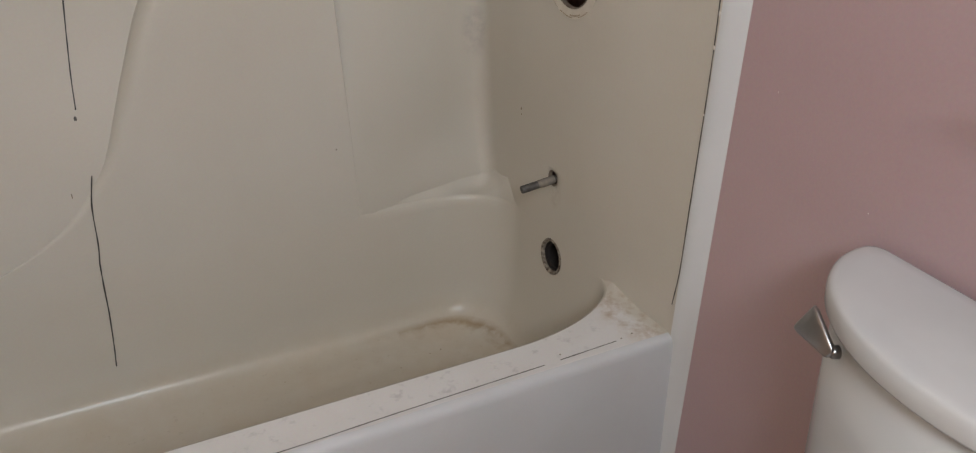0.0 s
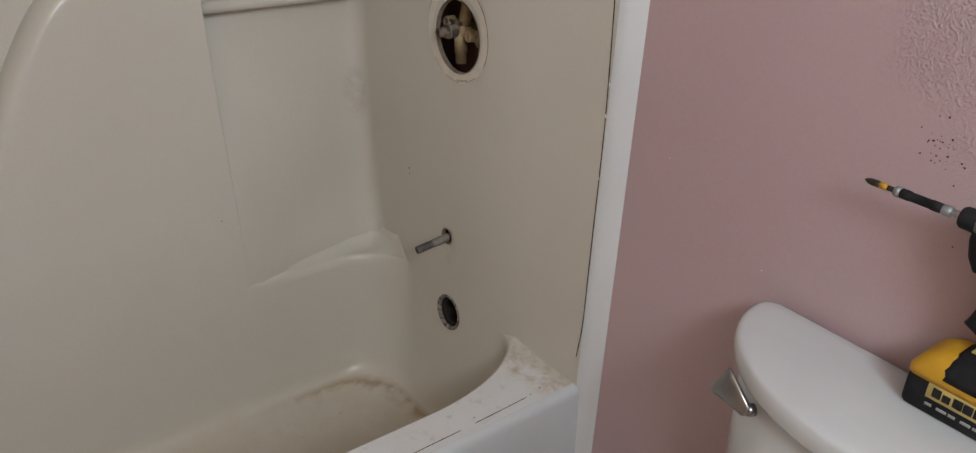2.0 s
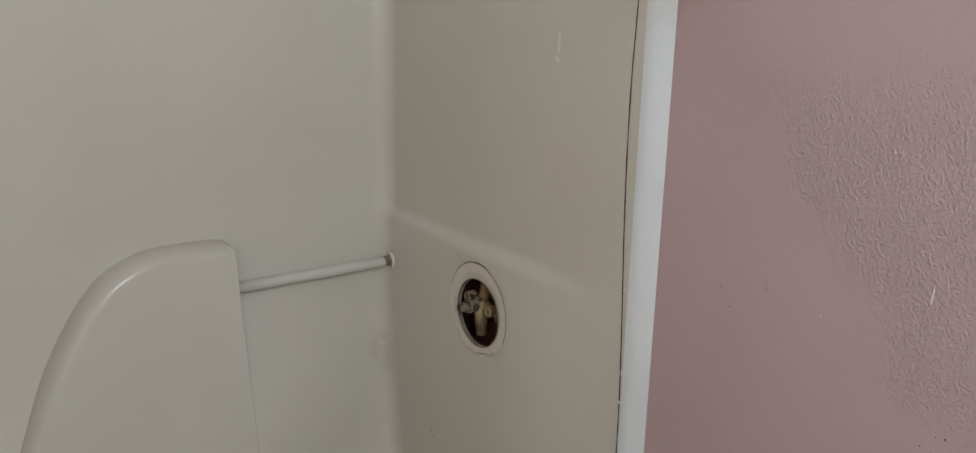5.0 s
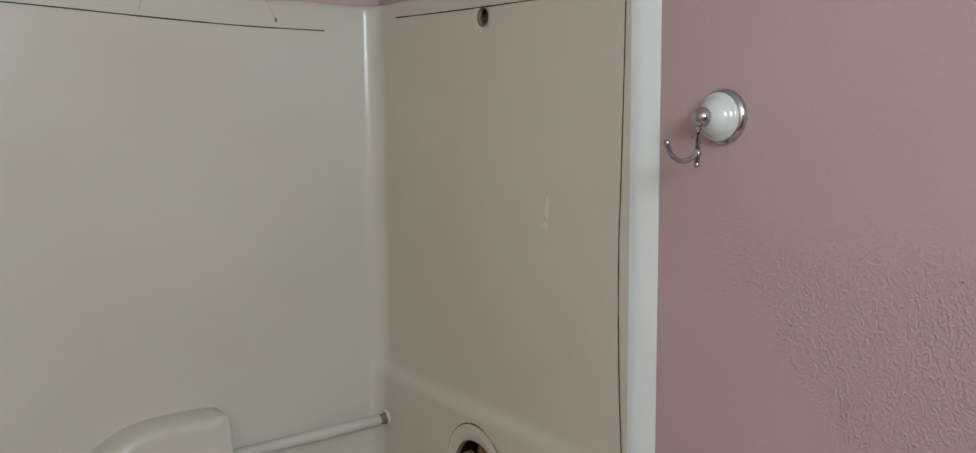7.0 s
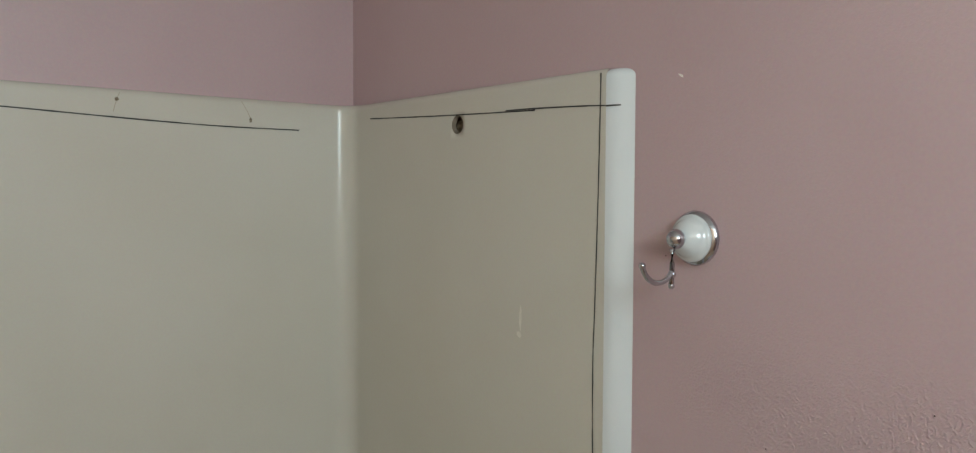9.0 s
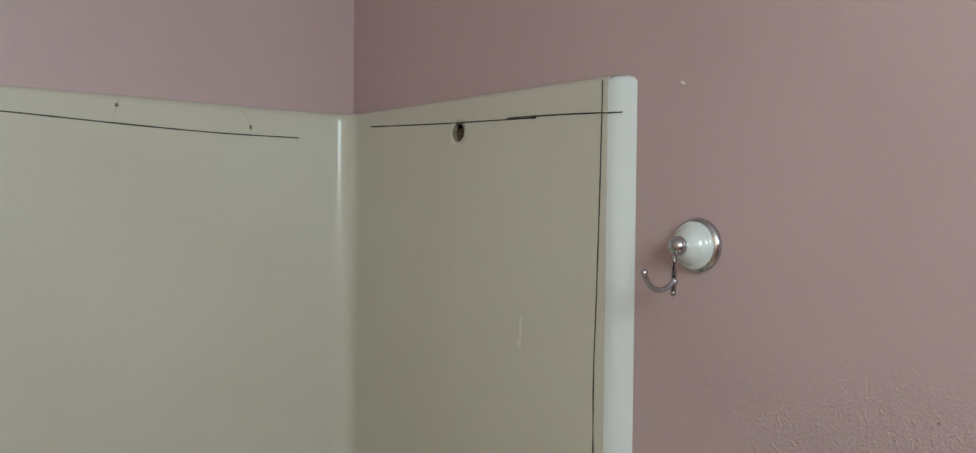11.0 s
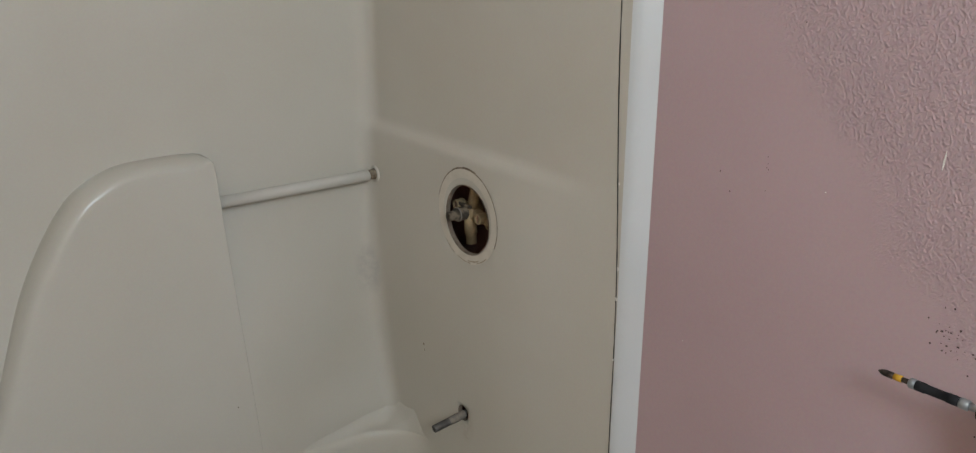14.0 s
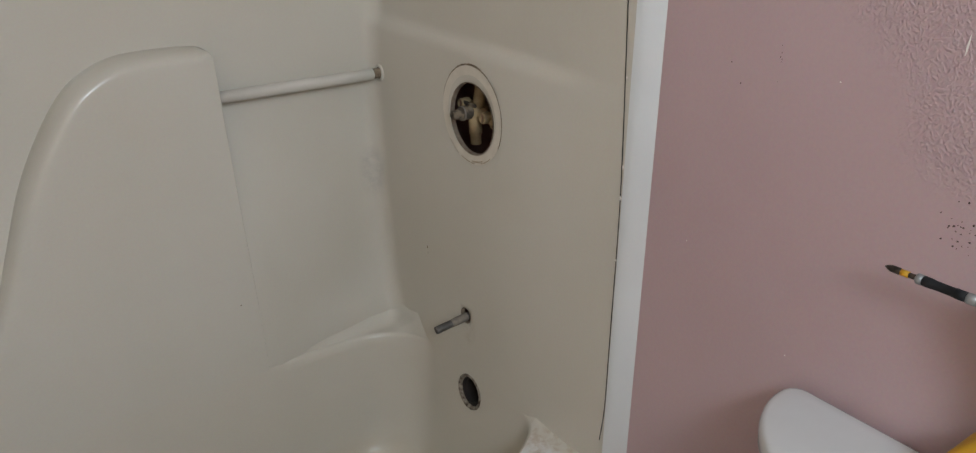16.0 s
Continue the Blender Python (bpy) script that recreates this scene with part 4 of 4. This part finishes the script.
# ---- impact driver on the tank lid ----
def build_driver():
    drv = thing("impact_driver", "yellow and black cordless impact driver standing on the toilet tank lid", "power tool")
    drv.location.z = 0.005
    X, Z = -0.026, 0.967        # axis of the bit
    zb = 0.7492
    def along(y, prof, segs=24):
        return lathe(prof, axis((X, y, Z), (X, y + 1, Z)), segs)
    y0 = -1.176                 # bit tip
    bit = part("bit", along(y0 - 0.040, [(0, 0.0032), (0.006, 0.0032), (0.0115, 0.0030), (0.022, 0.0030), (0.023, 0.0040), (0.032, 0.0040), (0.0365, 0.0028), (0.040, 0.0008)], 12), BITSTEEL, drv, "worn driver bit")
    part("band", along(y0 - 0.0275, [(0, 0.0038), (0.009, 0.0038)], 12), YELLOW, bit, "yellow band")
    hold = part("bit_holder", along(y0 - 0.090, [(0, 0.0056), (0.012, 0.0058), (0.0125, 0.0052), (0.036, 0.0052), (0.0365, 0.0058), (0.046, 0.0058), (0.047, 0.0050), (0.05, 0.0048)], 20), RUBBER, drv, "dark sleeve of the bit holder")
    part("ring", along(y0 - 0.1005, [(0, 0.0048), (0.001, 0.0062), (0.009, 0.0062), (0.0105, 0.0056)], 20), CASE, hold, "bright steel ring")
    part("ring", along(y0 - 0.043, [(0, 0.0060), (0.006, 0.0062), (0.0075, 0.0045)], 20), CASE, hold, "dull grey front ring")
    part("anvil", along(y0 - 0.112, [(0, 0.0045), (0.014, 0.0045)], 14), STEEL, drv)
    part("collar", along(y0 - 0.130, [(0, 0.0118), (0.002, 0.0124), (0.017, 0.0120), (0.020, 0.0100)], 26), RUBBER, drv, "dark grey nose collar")
    part("nose_guard", along(y0 - 0.172, [(0, 0.033), (0.012, 0.031), (0.026, 0.0255), (0.036, 0.0185), (0.043, 0.0135)], 28), CASE, drv, "dusty grey gear case")
    part("bumper", along(y0 - 0.178, [(0, 0.0345), (0.002, 0.0355), (0.010, 0.0355), (0.012, 0.0338)], 28), BLACK, drv)
    part("motor_housing", along(y0 - 0.262, [(0, 0.020), (0.006, 0.027), (0.02, 0.0335), (0.07, 0.0345), (0.086, 0.034)], 28), YELLOW, drv, "yellow motor housing")
    # The handle, raked back, and its foot.
    def slab(sections):
        rings = []
        for y, z, wy, wx in sections:
            rings.append([(X + wx * math.copysign(abs(math.cos(q)) ** 0.7, math.cos(q)), y + wy * math.copysign(abs(math.sin(q)) ** 0.7, math.sin(q)), z) for q in [2 * math.pi * i / 24 for i in range(24)]])
        return loft(rings, cap_start=True, cap_end=True)
    yh = y0 - 0.178
    part("boot", slab([(yh + 0.034, 0.918, 0.006, 0.010), (yh + 0.037, 0.932, 0.011, 0.014), (yh + 0.036, 0.952, 0.016, 0.018), (yh + 0.034, 0.962, 0.017, 0.018)]), BLACK, drv, "black rubber nose boot")
    part("chin", slab([(yh + 0.006, 0.888, 0.014, 0.014), (yh + 0.008, 0.905, 0.020, 0.018), (yh + 0.002, 0.93, 0.030, 0.023), (yh - 0.004, 0.955, 0.036, 0.025)]), YELLOW, drv)
    part("trigger", slab([(yh + 0.006, 0.850, 0.010, 0.008), (yh + 0.020, 0.858, 0.011, 0.009), (yh + 0.017, 0.868, 0.010, 0.009), (yh + 0.013, 0.880, 0.011, 0.009), (yh + 0.017, 0.893, 0.012, 0.009), (yh + 0.012, 0.902, 0.012, 0.009)]), BLACK, drv, "black trigger")
    part("handle", slab([(yh - 0.03, 0.83, 0.026, 0.018), (yh - 0.026, 0.86, 0.022, 0.017), (yh - 0.02, 0.89, 0.022, 0.017), (yh - 0.014, 0.925, 0.026, 0.019), (yh - 0.01, 0.95, 0.030, 0.021)]), YELLOW, drv, "yellow handle with a black grip")
    part("grip", slab([(yh - 0.03, 0.832, 0.0265, 0.0185), (yh - 0.026, 0.86, 0.0225, 0.0175), (yh - 0.021, 0.884, 0.0225, 0.0175)]), BLACK, drv, "black rubber grip")
    # Battery: black base, yellow shoulder and dark sloping top, with pale printing.
    xa, xb_, ya, yb = X - 0.037, X + 0.036, y0 - 0.242, y0 - 0.120
    bat = part("battery", box(xa, xb_, ya, yb, zb, zb + 0.046, 0.009, 4), BLACK, drv, "black battery base")
    def deck(z, dx, dy0, dy1, r=0.012):
        out = []
        for cx, cy, a0 in ((xb_ - dx - r, yb - dy1 - r, 0), (xa + dx + r, yb - dy1 - r, 90), (xa + dx + r, ya + dy0 + r, 180), (xb_ - dx - r, ya + dy0 + r, 270)):
            out += [(cx + r * math.cos(radians(a0 + 90 * i / 6)), cy + r * math.sin(radians(a0 + 90 * i / 6)), zb + 0.043 + (z - zb - 0.043) * 0.86) for i in range(7)]
        return out
    part("shoulder", loft([deck(zb + 0.043, -0.0012, -0.001, -0.0012), deck(zb + 0.052, -0.0015, -0.001, -0.0015), deck(zb + 0.060, 0.000, 0.001, 0.002), deck(zb + 0.072, 0.006, 0.004, 0.010), deck(zb + 0.081, 0.013, 0.008, 0.022), deck(zb + 0.083, 0.016, 0.010, 0.026)], cap_start=True, cap_end=True), YELLOW, bat, "yellow battery shoulder")
    part("side_clip", loft([deck(zb + 0.054, -0.0022, 0.0, 0.030), deck(zb + 0.066, 0.0015, 0.0, 0.029), deck(zb + 0.078, 0.008, 0.004, 0.033), deck(zb + 0.0845, 0.012, 0.006, 0.038)], cap_start=True, cap_end=True), BLACK, bat, "black side clip")
    part("top_cover", loft([deck(zb + 0.080, 0.012, 0.002, 0.036), deck(zb + 0.090, 0.014, 0.004, 0.044), deck(zb + 0.094, 0.018, 0.008, 0.050)], cap_start=True, cap_end=True), RUBBER, bat, "dark sloping foot")
    part("badge", box(xa + 0.019, xa + 0.048, y0 - 0.205, y0 - 0.168, zb + 0.0865, zb + 0.0885, 0.0008, 1), LABEL, bat, "pale square badge")
    part("label_plate", box(xa - 0.0008, xa + 0.001, ya + 0.009, yb - 0.026, zb + 0.024, zb + 0.0425, 0.0003, 1), LABEL, bat, "pale yellow printed strip")
    for i, (w, h) in enumerate(((0.0095, 0.0115), (0.0085, 0.009), (0.0105, 0.0115), (0.010, 0.0115), (0.0085, 0.0115), (0.009, 0.0115))):
        yy = yb - 0.032 - 0.0112 * i
        part("print_bar", box(xa - 0.0014, xa, yy - w, yy, zb + 0.028, zb + 0.028 + h, 0.0002, 1), BLACK, bat)
    for i in range(5):
        yy = yb - 0.028 - 0.013 * i
        part("print_bar", box(xa - 0.0009, xa + 0.001, yy - (0.011 if i % 2 else 0.0075), yy, zb + 0.0145, zb + 0.0178, 0.0002, 1), PRINT, bat)


build_driver()


# ---- small marks on the pink wall ----
def build_wall_marks():
    rnd = random.Random(7)
    def fleck(y, z, w, h, tilt, mat, name):
        bm = bmesh.new()
        vs = []
        for i in range(7):
            a = 2 * math.pi * i / 7
            u, v = w * math.cos(a) * rnd.uniform(0.6, 1.1), h * math.sin(a) * rnd.uniform(0.6, 1.1)
            vs.append(bm.verts.new((XE - 0.0006, y + u * math.cos(tilt) - v * math.sin(tilt), z + u * math.sin(tilt) + v * math.cos(tilt))))
        bm.faces.new(vs)
        part(name, bm, mat, wall_east)
    for i in range(30):
        y, z = rnd.gauss(-1.224, 0.015), rnd.gauss(1.018, 0.014)
        s = rnd.uniform(0.0005, 0.0015)
        fleck(y, z, s * 1.4, s, rnd.uniform(0, 3), SPECK, "speck")
    for i in range(6):
        fleck(-0.976 + rnd.gauss(0, 0.001), 1.175 - rnd.uniform(0.004, 0.009) * i, 0.0005, rnd.uniform(0.0006, 0.0018), 0, SPECK, "speck")
    fleck(-1.189, 1.211, 0.0011, 0.014, 0.05, SCRATCH, "scuff")
    fleck(-0.868, 1.822, 0.006, 0.0022, 0.5, SCRATCH, "scuff")
    for i in range(10):
        fleck(rnd.uniform(-1.3, -0.84), rnd.uniform(0.75, 1.6), 0.0012, 0.0012, 0, rnd.choice((SPECK, SCRATCH)), "speck")


build_wall_marks()
